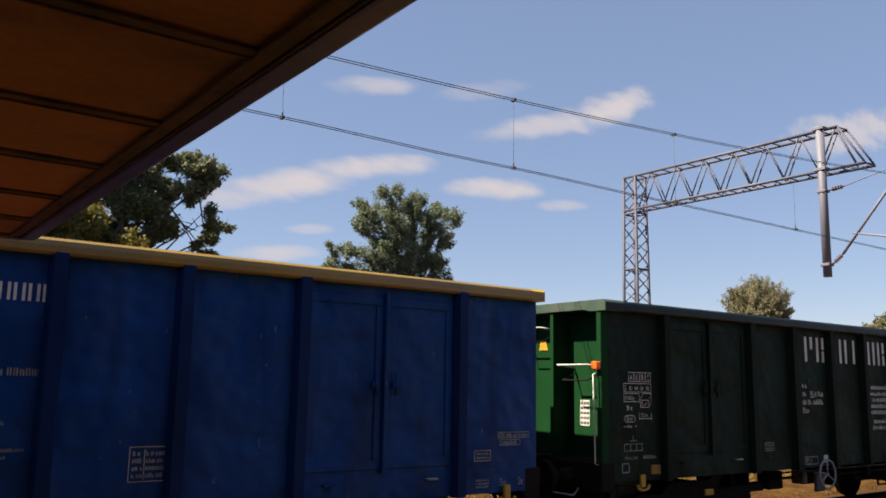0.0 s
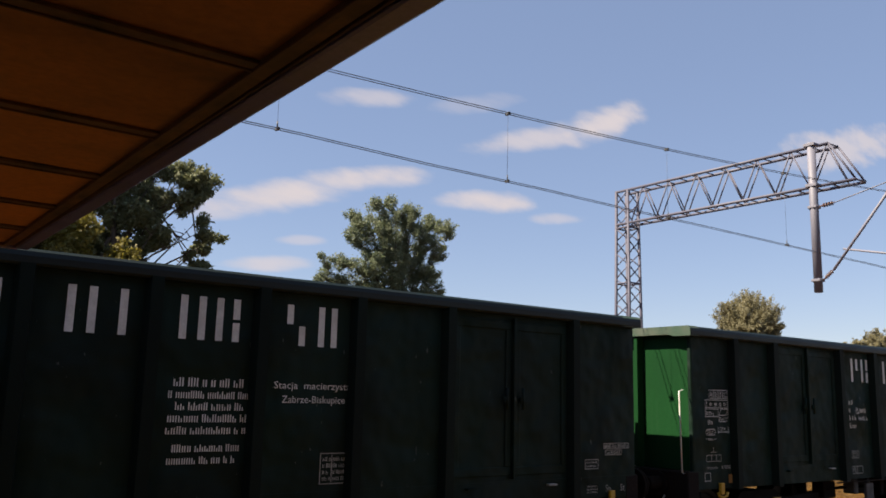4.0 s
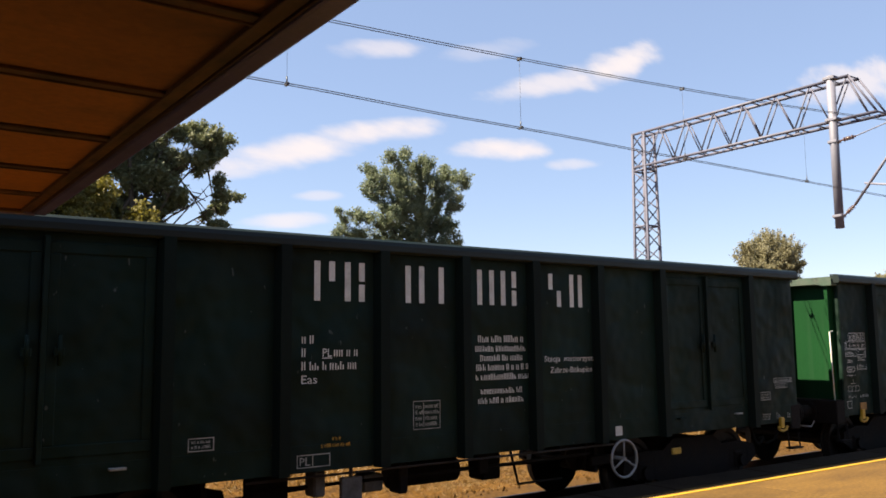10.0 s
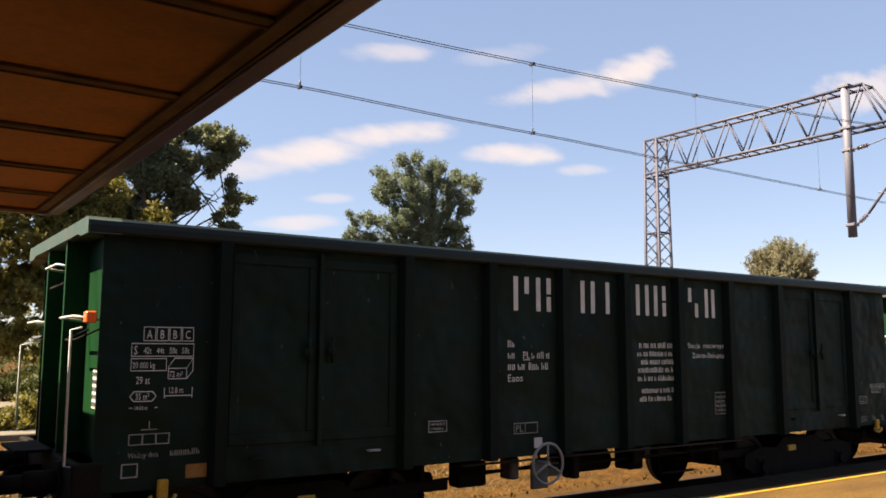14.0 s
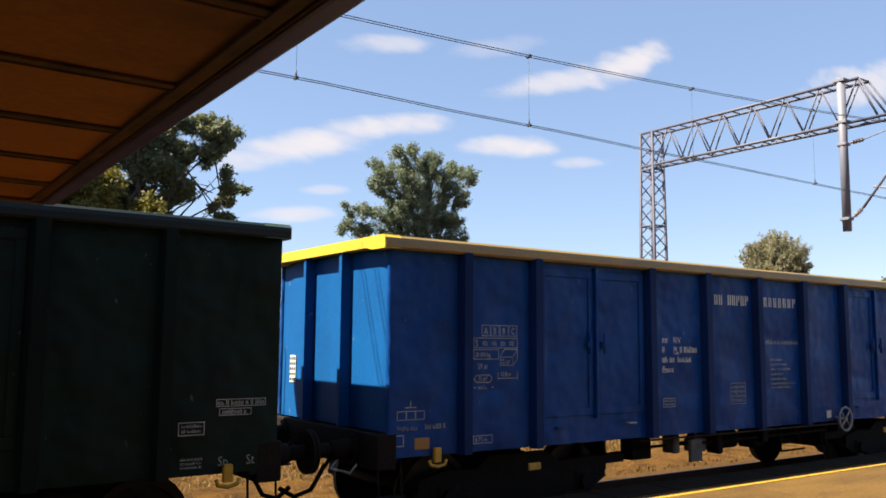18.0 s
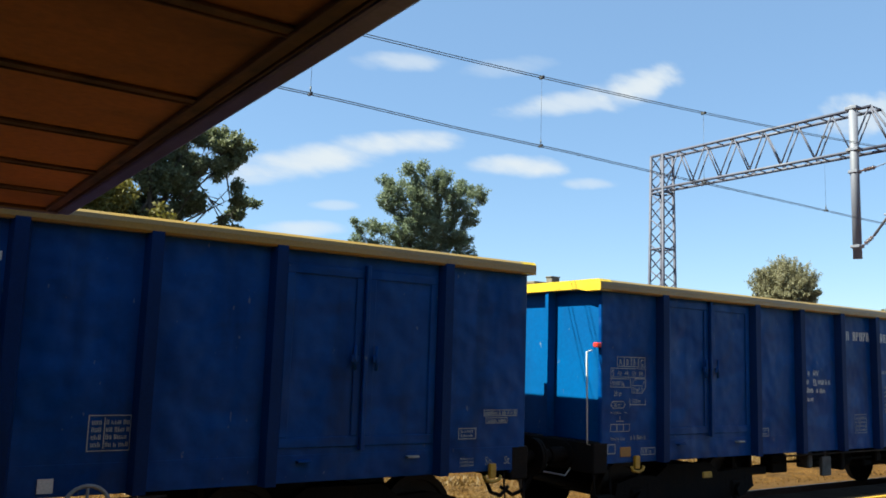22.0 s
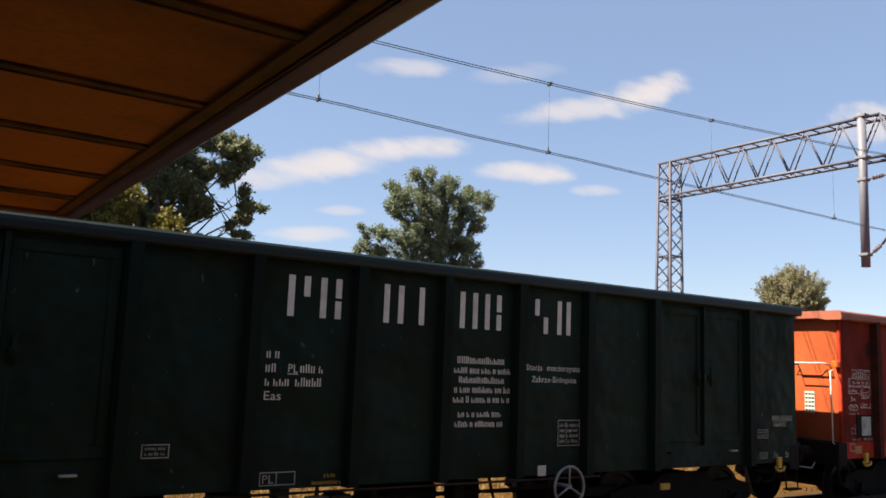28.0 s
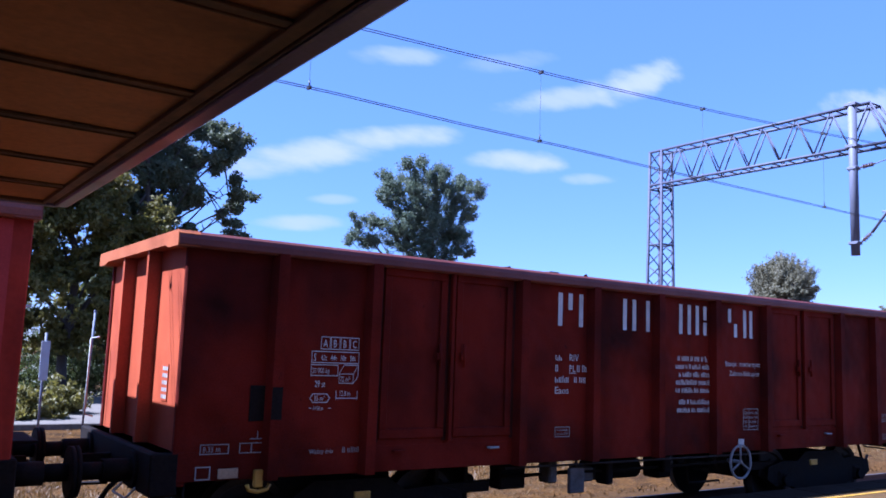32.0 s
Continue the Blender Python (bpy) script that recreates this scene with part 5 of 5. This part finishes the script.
            if at.get("rail", True) and sx < 0 or sy > 0:
                part("handrail", Shape().pipe([(sx * (H - 0.02), sy * 1.31, hi + 0.02), (hx, sy * 1.31, hi), (hx, sy * 1.33, lo), (sx * (H - 0.02), sy * 1.33, lo - 0.02)], 0.011, 6),
                     RAIL_WHITE if sx < 0 else BRAKE_GREY, w, "white-painted vertical handrail" if sx < 0 else "dull grey vertical handrail")
            part("step", Shape().pipe([(sx * (HALF - 0.3), sy * 1.34, 0.95), (sx * (HALF - 0.3), sy * 1.38, 0.58), (sx * (HALF - 0.02), sy * 1.38, 0.58), (sx * (HALF - 0.02), sy * 1.34, 0.95)], 0.013, 6)
                 .box(min(sx * (HALF - 0.3), sx * (HALF - 0.02)), max(sx * (HALF - 0.3), sx * (HALF - 0.02)), sy * 1.38 - 0.06, sy * 1.38 + 0.06, 0.575, 0.60), GRIME, w, "hanging footstep")
        part("shunter_handle", Shape().pipe([(sx * HALF, -0.98, 0.90), (sx * (HALF + 0.10), -0.98, 0.80), (sx * (HALF + 0.10), -0.55, 0.80), (sx * HALF, -0.55, 0.90)], 0.013, 6), RAIL_WHITE if sx < 0 else GRIME, w)
        ex = sx * (H - deep + 0.004)
        proud = 0.10 if at.get("post") and sx < 0 else 0.0
        if ends == "fitted":
            for yy, z in ((-0.90, 2.46), (0.90, 2.46), (0.0, 2.98)):
                part("grab_rail", Shape().pipe([(ex, yy - 0.28, z - 0.03), (sx * (H + 0.03), yy - 0.28, z), (sx * (H + 0.03), yy + 0.28, z), (ex, yy + 0.28, z - 0.03)], 0.013, 6), RAIL_WHITE, w, "white-painted grab rail")
                part("tread", Shape().pipe([(ex, yy - 0.24, z - 0.10), (sx * (H - 0.01), yy - 0.22, z - 0.20), (sx * (H - 0.01), yy + 0.22, z - 0.20), (ex, yy + 0.24, z - 0.10)], 0.010, 6), GRIME, w)
            xa, xb = sorted((sx * (H - 0.12 + proud), sx * (H - 0.03 + proud)))
            part("end_reflector", Shape().box(xa, xb, -1.37, -1.27, 2.40, 2.50, 0.01), ORANGE_LAMP, w, "orange tail reflector")
            part("warning_sign", Shape().add([(ex + sx * 0.004, -0.10, 2.68), (ex + sx * 0.004, 0.08, 2.68), (ex + sx * 0.004, 0.05, 2.82), (ex + sx * 0.004, -0.06, 2.82)], [(0, 1, 2, 3)]), HOOK, w, "yellow warning label")
            part("footplate", Shape().box(min(sx * HALF, sx * (HALF + 0.32)), max(sx * HALF, sx * (HALF + 0.32)), -0.42, 0.42, 1.24, 1.27, 0.004), GRIME, w)
        elif ends == "framed":
            xa, xb = sorted((sx * (H - 0.12 + proud), sx * (H - 0.03 + proud)))
            part("end_reflector", Shape().box(xa, xb, -1.37, -1.29, 2.48, 2.56, 0.01), ORANGE_LAMP, w, "orange tail reflector")
            part("cross_rail", Shape().bar((sx * (H - 0.04), -1.3, 2.86), (sx * (H - 0.04), 1.3, 2.86), 0.018, 8), PALE_RIM, w, "pale cross rail on the end")
        elif ends == "lamp":
            xa, xb = sorted((sx * (H - 0.12 + proud), sx * (H - 0.04 + proud)))
            part("end_reflector", Shape().box(xa, xb, -1.38, -1.30, 2.40, 2.46, 0.01), RED_LAMP, w, "red tail reflector")
        z0 = 1.66
        yy = at.get("plate", -0.82) if ends == "fitted" else (-0.92 if kind == "maroon" else 0.98)
        pl = Shape().box(*sorted((ex + sx * 0.002, ex + sx * 0.006)), yy - 0.085, yy + 0.085, z0, z0 + 0.34)
        plate = part("data_plate", pl, end if kind == "maroon" else SIGN, w, "red data plate" if kind == "maroon" else "white data plate")
        gl = Shape()
        for k in range(5):
            for d in (-0.075, -0.022, 0.034):
                gl.box(*sorted((ex + sx * 0.007, ex + sx * 0.008)), yy + d, yy + d + 0.040, z0 + 0.020 + 0.065 * k, z0 + 0.056 + 0.065 * k)
        part("plate_text", gl, DIM_WHITE if kind == "maroon" else INK, plate)["kind"] = "stuff"
    # hooks, pads and handwheel on the platform side
    for u in (0.89 if kind == "maroon" else 0.64, 12.36):
        x = u - LEAD
        y = -1.416
        part("rope_hook", Shape().box(x - 0.045, x + 0.045, y - 0.02, y + 0.03, 0.90, 1.06, 0.01).pipe([(x - 0.11, y - 0.01, 0.93), (x - 0.09, y - 0.01, 0.88), (x, y - 0.01, 0.86), (x + 0.09, y - 0.01, 0.88), (x + 0.11, y - 0.01, 0.93)], 0.020, 6), HOOK, w, "yellow rope hook")
    pad = at.get("pad", 0.36) - LEAD
    part("axle_pad", Shape().box(pad, pad + 0.19, -SIDE - 0.010, -SIDE - 0.002, *((0.99, 1.08) if kind == "maroon" else (1.05, 1.17)), 0.002), PALE_PAD if kind == "maroon" else DULL_PAD, w, "pale painted plate" if kind == "maroon" else "yellow painted plate")
    for x in (-4.4, 3.5):
        part("side_plate", Shape().box(x - 0.09, x + 0.09, -1.44, -1.412, 0.72, 0.80, 0.006), HOOK, w, "yellow marker plate")
    bx, zc = at["wheel"][0] - LEAD, at["wheel"][1]
    r = 0.18 if kind == "blue" else 0.225
    hw = part("brake_handwheel", Shape().ring((bx, -1.57, zc), r, 0.017), GREY_WHEEL, w, "pale grey brake handwheel")
    sp = Shape().bar((bx, -1.59, zc), (bx, -1.36, zc), 0.024, 8)
    n = spokes
    for k in range(n):
        a = 2 * math.pi * k / n + (0.78 if n == 4 else 1.57)
        sp.bar((bx, -1.57, zc), (bx + r * math.cos(a), -1.57, zc + r * math.sin(a)), 0.013, 6)
    part("spokes", sp, GREY_WHEEL, hw)
    gx, gz = at["sign"][0] - LEAD, at["sign"][1]
    part("brake_sign", Shape().box(gx, gx + 0.12, -SIDE - 0.012, -SIDE + 0.002, gz, gz + 0.115), SIGN, w, "white brake sign")
    # brake gear under the middle
    part("air_tank", Shape().rod_profile([(-0.5, 0.08), (-0.46, 0.15), (0.46, 0.15), (0.5, 0.08)], (-0.55, 0.72), "x", 16), GRIME, w, "dark brake air tank")
    part("distributor", Shape().box(0.75, 1.05, -0.75, -0.45, 0.56, 0.88, 0.03).bar((0.9, -0.6, 0.88), (0.9, -0.6, 1.0), 0.05, 8), GRIME, w)
    for x0, x1, y0, z0, z1 in ((-2.3, -1.9, -1.0, 0.62, 0.90), (-1.75, -1.62, -1.26, 0.70, 0.96), (-1.1, -0.85, -1.1, 0.66, 0.84), (-0.72, -0.60, -1.2, 0.62, 0.95), (0.35, 0.50, -1.2, 0.72, 0.95)):
        part("brake_gear_box", Shape().box(x0, x1, y0, y0 + 0.22, z0, z1, 0.02), BRAKE_GREY if x1 - x0 < 0.3 and x0 < -0.8 else GRIME, w)
    part("brake_lever", Shape().box(-1.48, -1.24, -1.33, -1.27, 0.58, 0.88, 0.01).bar((-1.36, -1.30, 0.86), (-1.36, -1.30, 1.0), 0.02, 6), BRAKE_GREY, w, "pale brake changeover plate")
    part("brake_rigging", Shape().pipe([(-3.4, -0.25, 0.55), (-0.2, -0.2, 0.66), (1.9, -0.25, 0.62), (3.4, -0.25, 0.55)], 0.022, 6)
         .pipe([(-2.4, -1.1, 0.80), (-0.3, -1.1, 0.78), (2.2, -1.1, 0.80)], 0.020, 6).pipe([(0.9, -1.1, 0.95), (1.1, -1.0, 0.52), (1.9, -0.9, 0.50)], 0.018, 6)
         .pipe([(2.2, -1.05, 1.0), (2.2, -1.0, 0.58)], 0.025, 6), GRIME, w)
    for x0, x1 in ((-3.30, -2.45), (2.35, 3.15)):
        part("brake_cylinder", Shape().rod_profile([(x0, 0.10), (x0 + 0.06, 0.19), (x1 - 0.22, 0.19), (x1 - 0.18, 0.11), (x1, 0.07)], (-0.62, 0.70), "x", 16), GRIME, w, "dark brake cylinder")
        part("gear_bracket", Shape().box(x0 + 0.10, x0 + 0.16, -0.95, -0.30, 0.52, LOW, 0.01).box(x1 - 0.34, x1 - 0.28, -0.95, -0.30, 0.52, LOW, 0.01).box(x0, x1, -1.0, -0.94, 0.62, 0.74, 0.01), GRIME, w)
    part("door_bar", Shape().pipe([(-2.5, -1.35, 0.925), (2.4, -1.35, 0.925)], 0.014, 6), STEEL, w, "long scuffed release bar")
    for x in (-PIVOT, PIVOT):
        make_bogie(w, x)
    side_marks(w, kind, rng, -SIDE - 0.0035, at)
    if kind == "red":
        # old tar run down beside the first rib
        tar = Shape()
        zs = [0.98 + 0.09 * k for k in range(24)]
        for k, z in enumerate(zs):
            d = 0.05 * noise.noise(Vector((3.1, z * 3.0, 0.5)))
            left = 0.90 - (0.14 if 2.55 < z < 2.80 else 0.0) - 0.10 * max(0.0, 1.9 - z) + d
            right = 1.13 + 0.07 * max(0.0, 2.2 - z) * (z < 2.2) + d
            tar.v += [(left - LEAD, -SIDE - 0.0008, z), (right - LEAD, -SIDE - 0.0008, z)]
        for k in range(len(zs) - 1):
            tar.f.append((2 * k, 2 * k + 1, 2 * k + 3, 2 * k + 2))
            tar.s.append(False)
        for a, b, z0, z1 in ((0.06, 0.90, 1.0, 3.14), (1.10, 1.95, 1.0, 3.14), (2.13, 3.94, 1.27, 3.14)):
            part("grimy_panel", Shape().box(a - LEAD, b - LEAD, -SIDE - 0.0004, -SIDE + 0.0015, z0, z1), DARKENED_RED, w, "darker red panel")
        part("tar_stain", tar, OLD_TAR, w, "old black tar run")
        for a, b in zip(RIBS[plan][2:6], RIBS[plan][3:7]):
            part("repainted_band", Shape().box(a - LEAD + 0.09, b - LEAD - 0.09, -SIDE - 0.0008, -SIDE + 0.0015, 2.55, top - 0.15), FADED_RED, w, "brighter repainted band")
        for a, b, z0, z1 in ((8.95, 9.55, 1.41, 2.97), (9.87, 10.47, 1.41, 2.97), (11.85, 12.70, 1.24, 3.14)):
            part("repainted_panel", Shape().box(a - LEAD, b - LEAD, -SIDE - 0.0008, -SIDE + 0.0015, z0, z1), FADED_RED, w, "pinkish repainted panel")
    if kind in ("red", "maroon"):
        s = Shape()
        if kind == "red":
            s.box(0.42 - LEAD, 0.92 - LEAD, -SIDE - 0.018, -SIDE - 0.002, 1.30, 1.66, 0.004)
            part("list_holder", s, GRIME, w, "dark steel label holder")
            part("label_sheet", Shape().box(0.55 - LEAD, 0.82 - LEAD, -SIDE - 0.022, -SIDE - 0.0185, 1.33, 1.63), DIM_WHITE, w, "faded paper label")
        else:
            s.box(0.77 - LEAD, 0.965 - LEAD, -SIDE - 0.008, -SIDE - 0.0005, 1.50, 1.83, 0.002)
            s.box(0.947 - LEAD, 1.053 - LEAD, -SIDE - 0.1085, -SIDE - 0.104, 1.52, 1.82)
            part("dark_patch", s, GRIME, w, "black painted chalk board")
        if kind == "red":
            part("stirrup", Shape().pipe([(2.30 - LEAD, -1.44, 1.02), (2.28 - LEAD, -1.47, 0.60), (2.72 - LEAD, -1.47, 0.60), (2.70 - LEAD, -1.44, 1.02)], 0.016, 6), RAIL_WHITE, w, "white-painted hanging step")
    if kind == "maroon":
        s = Shape()
        n, m = 60, 8
        for i in range(n + 1):
            for j in range(m + 1):
                x = -6.2 + 12.4 * i / n
                yy = -1.3 + 2.6 * j / m
                z = 2.88 + 0.42 * noise.noise(Vector((x * 0.9, yy * 0.8, 3))) + 0.28 * noise.noise(Vector((x * 3.1, yy * 2.5, 1))) + 0.42 * math.exp(-((x + 1.9) / 1.4) ** 2)
                s.v.append((x, yy, min(z - at.get("low", 0.0), top + 0.07)))
        for i in range(n):
            for j in range(m):
                k = i * (m + 1) + j
                s.f.append((k, k + m + 1, k + m + 2, k + 1))
                s.s.append(False)
        part("scrap_load", s, RUST, w, "rusty heaped scrap load")
    return w


TRAIN = {}


def make_train():
    deep_blue, dark = "deep blue open wagon ", "dark green open wagon "
    N = [4.60, 5.68, 6.65, 7.71]
    rows = [
        ("blue", "outer", BLUE, YELLOW, "lamp", deep_blue + "with a yellow rim and outer doors", 3, 0.17,
         dict(low=-0.03, name=[(5.53, 6.36), (6.52, 7.40)], name_z=2.79, number=4.42, sort="Eas", address=6.56, grid=8.13, box=(3.30, 1.29), country=(4.46, 1.02), table=0.28, pad=0.84, narrow=True, wheel=(8.09, 0.90), sign=(7.74, 1.01))),
        ("green", "outer", GREEN, PALE_RIM, "fitted", dark + "with grab rails on its end wall", 3, 0.17,
         dict(deep=0.29, post=True, name=[4.65, 5.71, 6.65, 7.73], number=4.53, sort="Eas", address=6.66, station=7.68, grid=8.18, box=(3.44, 1.27), country=(4.52, 1.02), table=0.33, axles=0.33, pad=0.84, narrow=True, yellow=(8.16, 1.14), wheel=(4.82, 0.88), sign=(5.05, 1.04))),
        ("green", "outer", GREEN, PALE_RIM, "framed", dark + "with a framed end and orange reflector", 3, 0.17,
         dict(post=True, deep=0.29, name=N, number=4.50, sort="Eas", address=6.60, station=7.62, grid=8.16, table=0.30, axles=0.34, narrow=True, yellow=(4.62, 1.20), length=0.84, wheel=(8.09, 0.88), sign=(7.80, 1.03))),
        ("green", "inner", GREEN, PALE_RIM, "bare", dark + "with a long plain ribbed end", 3, 0.06,
         dict(low=0.03, name=[4.50, 5.63, 6.68, 7.77], name_z=2.61, number=4.36, sort="Eaos", address=6.60, station=7.64, station_z=2.27, grid=8.13, grid_z=1.34, box=(4.37, 1.32), country=(4.36, 1.06), table=0.33, axles=0.33, pad=0.84, narrow=True, wheel=(7.89, 0.93), sign=(8.05, 1.09))),
        ("green", "outer", GREEN, PALE_RIM, "fitted", dark + "with grab rails and a yellow label", 3, 0.17,
         dict(post=True, name=N, number=4.46, sort="Eas", address=6.60, station=7.61, station_z=1.98, grid=5.76, box=(3.36, 1.27), country=(4.44, 1.04), table=0.24, length=0.66, yellow=(8.00, 1.14), wheel=(4.28, 0.86), sign=(4.04, 1.05))),
        ("green", "outer", GREEN, PALE_RIM, "plain", dark + "with a plain end and pale corner", 3, 0.11,
         dict(post=True, table_z=-0.08, name=[4.57, 5.65, 6.62, 7.70], number=4.44, sort="Eas", address=6.58, station=7.62, station_z=1.98, grid=5.74, box=(3.34, 1.26), country=(4.40, 1.02), table=0.26, length=0.74, yellow=(4.66, 1.20), wheel=(8.74, 0.77), sign=(8.79, 1.03))),
        ("green", "outer", GREEN, PALE_RIM, "plain", dark + "with scuffed doors and a plain end", 3, 0.11,
         dict(table_z=-0.05, name=[4.61, 5.71, 6.66, 7.72], number=4.47, sort="Eas", riv=True, address=6.62, station=7.60, grid=8.16, table=0.26, pad=0.62, wheel=(7.91, 0.88), sign=(7.97, 1.06))),
        ("green", "outer", GREEN, PALE_RIM, "fitted", dark + "with a low handwheel under the number", 3, 0.17,
         dict(plate=-1.04, name=[4.60, 5.67, 6.66, 7.69], number=4.51, sort="Eaos", address=6.66, station=7.66, grid=8.20, grid_z=1.31, box=(3.42, 1.31), country=(4.59, 1.23), table=0.33, axles=0.34, pad=0.84, narrow=True, wheel=(4.94, 0.90), sign=(4.89, 1.06))),
        ("green", "inner", GREEN, PALE_RIM, "fitted", dark + "with pale scraped lower door panels", 3, 0.17,
         dict(name=[4.46, 5.60, 6.65, 7.71], name_z=2.57, number=4.36, sort="Eaos", address=6.55, station=7.58, station_z=2.20, grid=8.08, box=(4.33, 1.26), country=(4.34, 1.44), table=0.33, axles=0.33, pad=0.84, narrow=True, yellow=(7.60, 1.14), wheel=(4.85, 0.85), sign=(4.66, 1.03))),
        ("blue", "inner", BLUE, YELLOW, "bare", deep_blue + "with a four-spoked handwheel", 4, 0.17,
         dict(rail=False, name=[(5.43, 6.24), (6.48, 7.46)], name_z=2.74, number=4.30, number_z=2.19, sort="Eaos", riv=True, address=6.62, grid=5.74, grid_z=1.33, box=(4.30, 1.34), table=1.14, axles=0.14, length=1.14, wheel=(8.40, 1.02), sign=(8.17, 1.03))),
        ("blue", "outer", BLUE, YELLOW, "lamp", deep_blue + "with a pale handwheel and framed corner", 3, 0.17,
         dict(low=-0.05, post=True, name=[(5.53, 6.36), (6.52, 7.36)], name_z=2.79, number=4.42, sort="Eas", address=6.56, grid=8.09, grid_z=1.33, box=(3.30, 1.29), country=(4.46, 1.02), table=0.26, axles=0.28, narrow=True, yellow=(4.70, 1.20), wheel=(8.09, 0.90), sign=(7.74, 1.01))),
        ("blue", "outer", BLUE, YELLOW, "lamp", deep_blue + "with a yellow top rim and plain doors", 3, 0.17,
         dict(low=0.045, name=[(5.50, 6.30), (6.54, 7.36)], name_z=2.71, number=4.40, number_z=2.12, sort="Eaos", riv=True, address=6.62, grid=5.78, grid_z=1.22, box=(3.22, 1.23), table=0.19, table_z=-0.08, axles=0.19, length=0.74, wheel=(9.00, 0.97), sign=(8.80, 0.99))),
        ("blue", "inner", BLUE, YELLOW, "lamp", deep_blue + "with its load table set back", 4, 0.17,
         dict(name=[(5.38, 6.22), (6.52, 7.47)], name_z=2.76, number=4.28, sort="Eaos", riv=True, address=6.62, grid=5.76, box=(4.32, 1.26), table=1.13, axles=0.13, length=1.14, wheel=(8.04, 0.80), sign=(8.07, 1.00))),
        ("green", "outer", GREEN, PALE_RIM, "plain", dark + "with a short plain end", 3, 0.11,
         dict(low=0.02, name=[4.57, 5.64, 6.61, 7.68], name_z=2.60, number=4.39, number_z=2.19, sort="Eas", address=6.56, station=7.57, station_z=2.17, grid=8.08, box=(3.31, 1.29), country=(4.40, 1.01), table=0.26, yellow=(4.94, 1.00), wheel=(8.11, 0.86), sign=(7.78, 0.97))),
        ("red", "inner", RED, RED_RIM, "fitted", "rusty orange-red open steel wagon with a label holder", 3, 0.17,
         dict(name=[4.20, 5.45, 6.66, 7.83], name_z=2.67, number=4.13, number_z=2.24, sort="Eaos", riv=True, address=6.59, station=7.74, station_z=2.10, grid=5.89, grid_z=1.40, box=(4.09, 1.40), table=0.22, wheel=(4.40, 0.84), sign=(4.47, 1.11))),
        ("maroon", "inner", MAROON, END_RIM_RED, "bare", "faded maroon open steel wagon with a black patch", 3, 0.17,
         dict(rail=False, low=0.09, name=[4.62, 5.74, 6.83, 7.88], name_z=2.58, number=4.59, number_z=2.16, sort="Eaos", riv=True, address=6.76, station=7.82, station_z=2.17, grid=8.22, grid_z=1.27, box=(4.60, 1.26), table=1.38, table_wide=0.68, table_z=-0.06, axles=0.70, axles_z=-0.15, length=0.33, length_z=1.21, pad=0.51, wheel=(7.90, 0.86), sign=(8.10, 1.03))),
    ]
    for k, (kind, plan, paint, rim, ends, label, spokes, shorter, at) in enumerate(rows):
        TRAIN[k] = make_wagon(kind, plan, paint, rim, ends, label, at, spokes, shorter)


make_train()

# ---- what moves ----
# Small shifts in metres, by time, that line the wagons up in the camera's view.
VIEW_FIT = [(0, 0.03), (2, -0.02), (5, -0.01), (6, -0.05), (7, -0.09), (8, 0.05), (9, -0.06), (10, 0.02), (12, 0.03), (14, 0.13), (17, -0.06),
         (18, -0.04), (20, 0.03), (23, 0.0), (24, -0.05), (25, 0.0), (28, -0.09), (29, 0.04), (31, -0.01), (32, 0.05)]


def run(t):
    """How far the train has come, in metres: it slows a little, with offsets that fit the camera's view."""
    return -6.950 + 6.58977 * t - 0.0082202 * t * t - 0.0000021656 * t ** 3 + float(np.interp(t, [a for a, b in VIEW_FIT], [b for a, b in VIEW_FIT]))


def motions():
    times = range(33)
    for k, wagon in TRAIN.items():
        walk(wagon, [(t, pose(k * PITCH - 6.45 - run(t), AXIS, RAIL)) for t in times])
    # each wheelset rolls with the train
    steps = [i / 10 for i in range(321)]
    first = {}
    for wagon in TRAIN.values():
        for bogie in wagon.children:
            if not bogie.name.startswith("bogie"):
                continue
            for ws in bogie.children:
                if not ws.name.startswith("wheelset"):
                    continue
                x = round(ws.location.x, 2)
                if x not in first:
                    walk(ws, [(t, pose(x, 0, WHEEL_R) @ Matrix.Rotation(-run(t) / WHEEL_R, 4, "Y")) for t in steps])
                    first[x] = ws
                elif ws.animation_data is None or ws.animation_data.action is None:
                    ws.rotation_mode = "QUATERNION"
                    ws.animation_data_create()
                    ws.animation_data.action = first[x].animation_data.action
                    ws.animation_data.action_slot = first[x].animation_data.action_slot


motions()
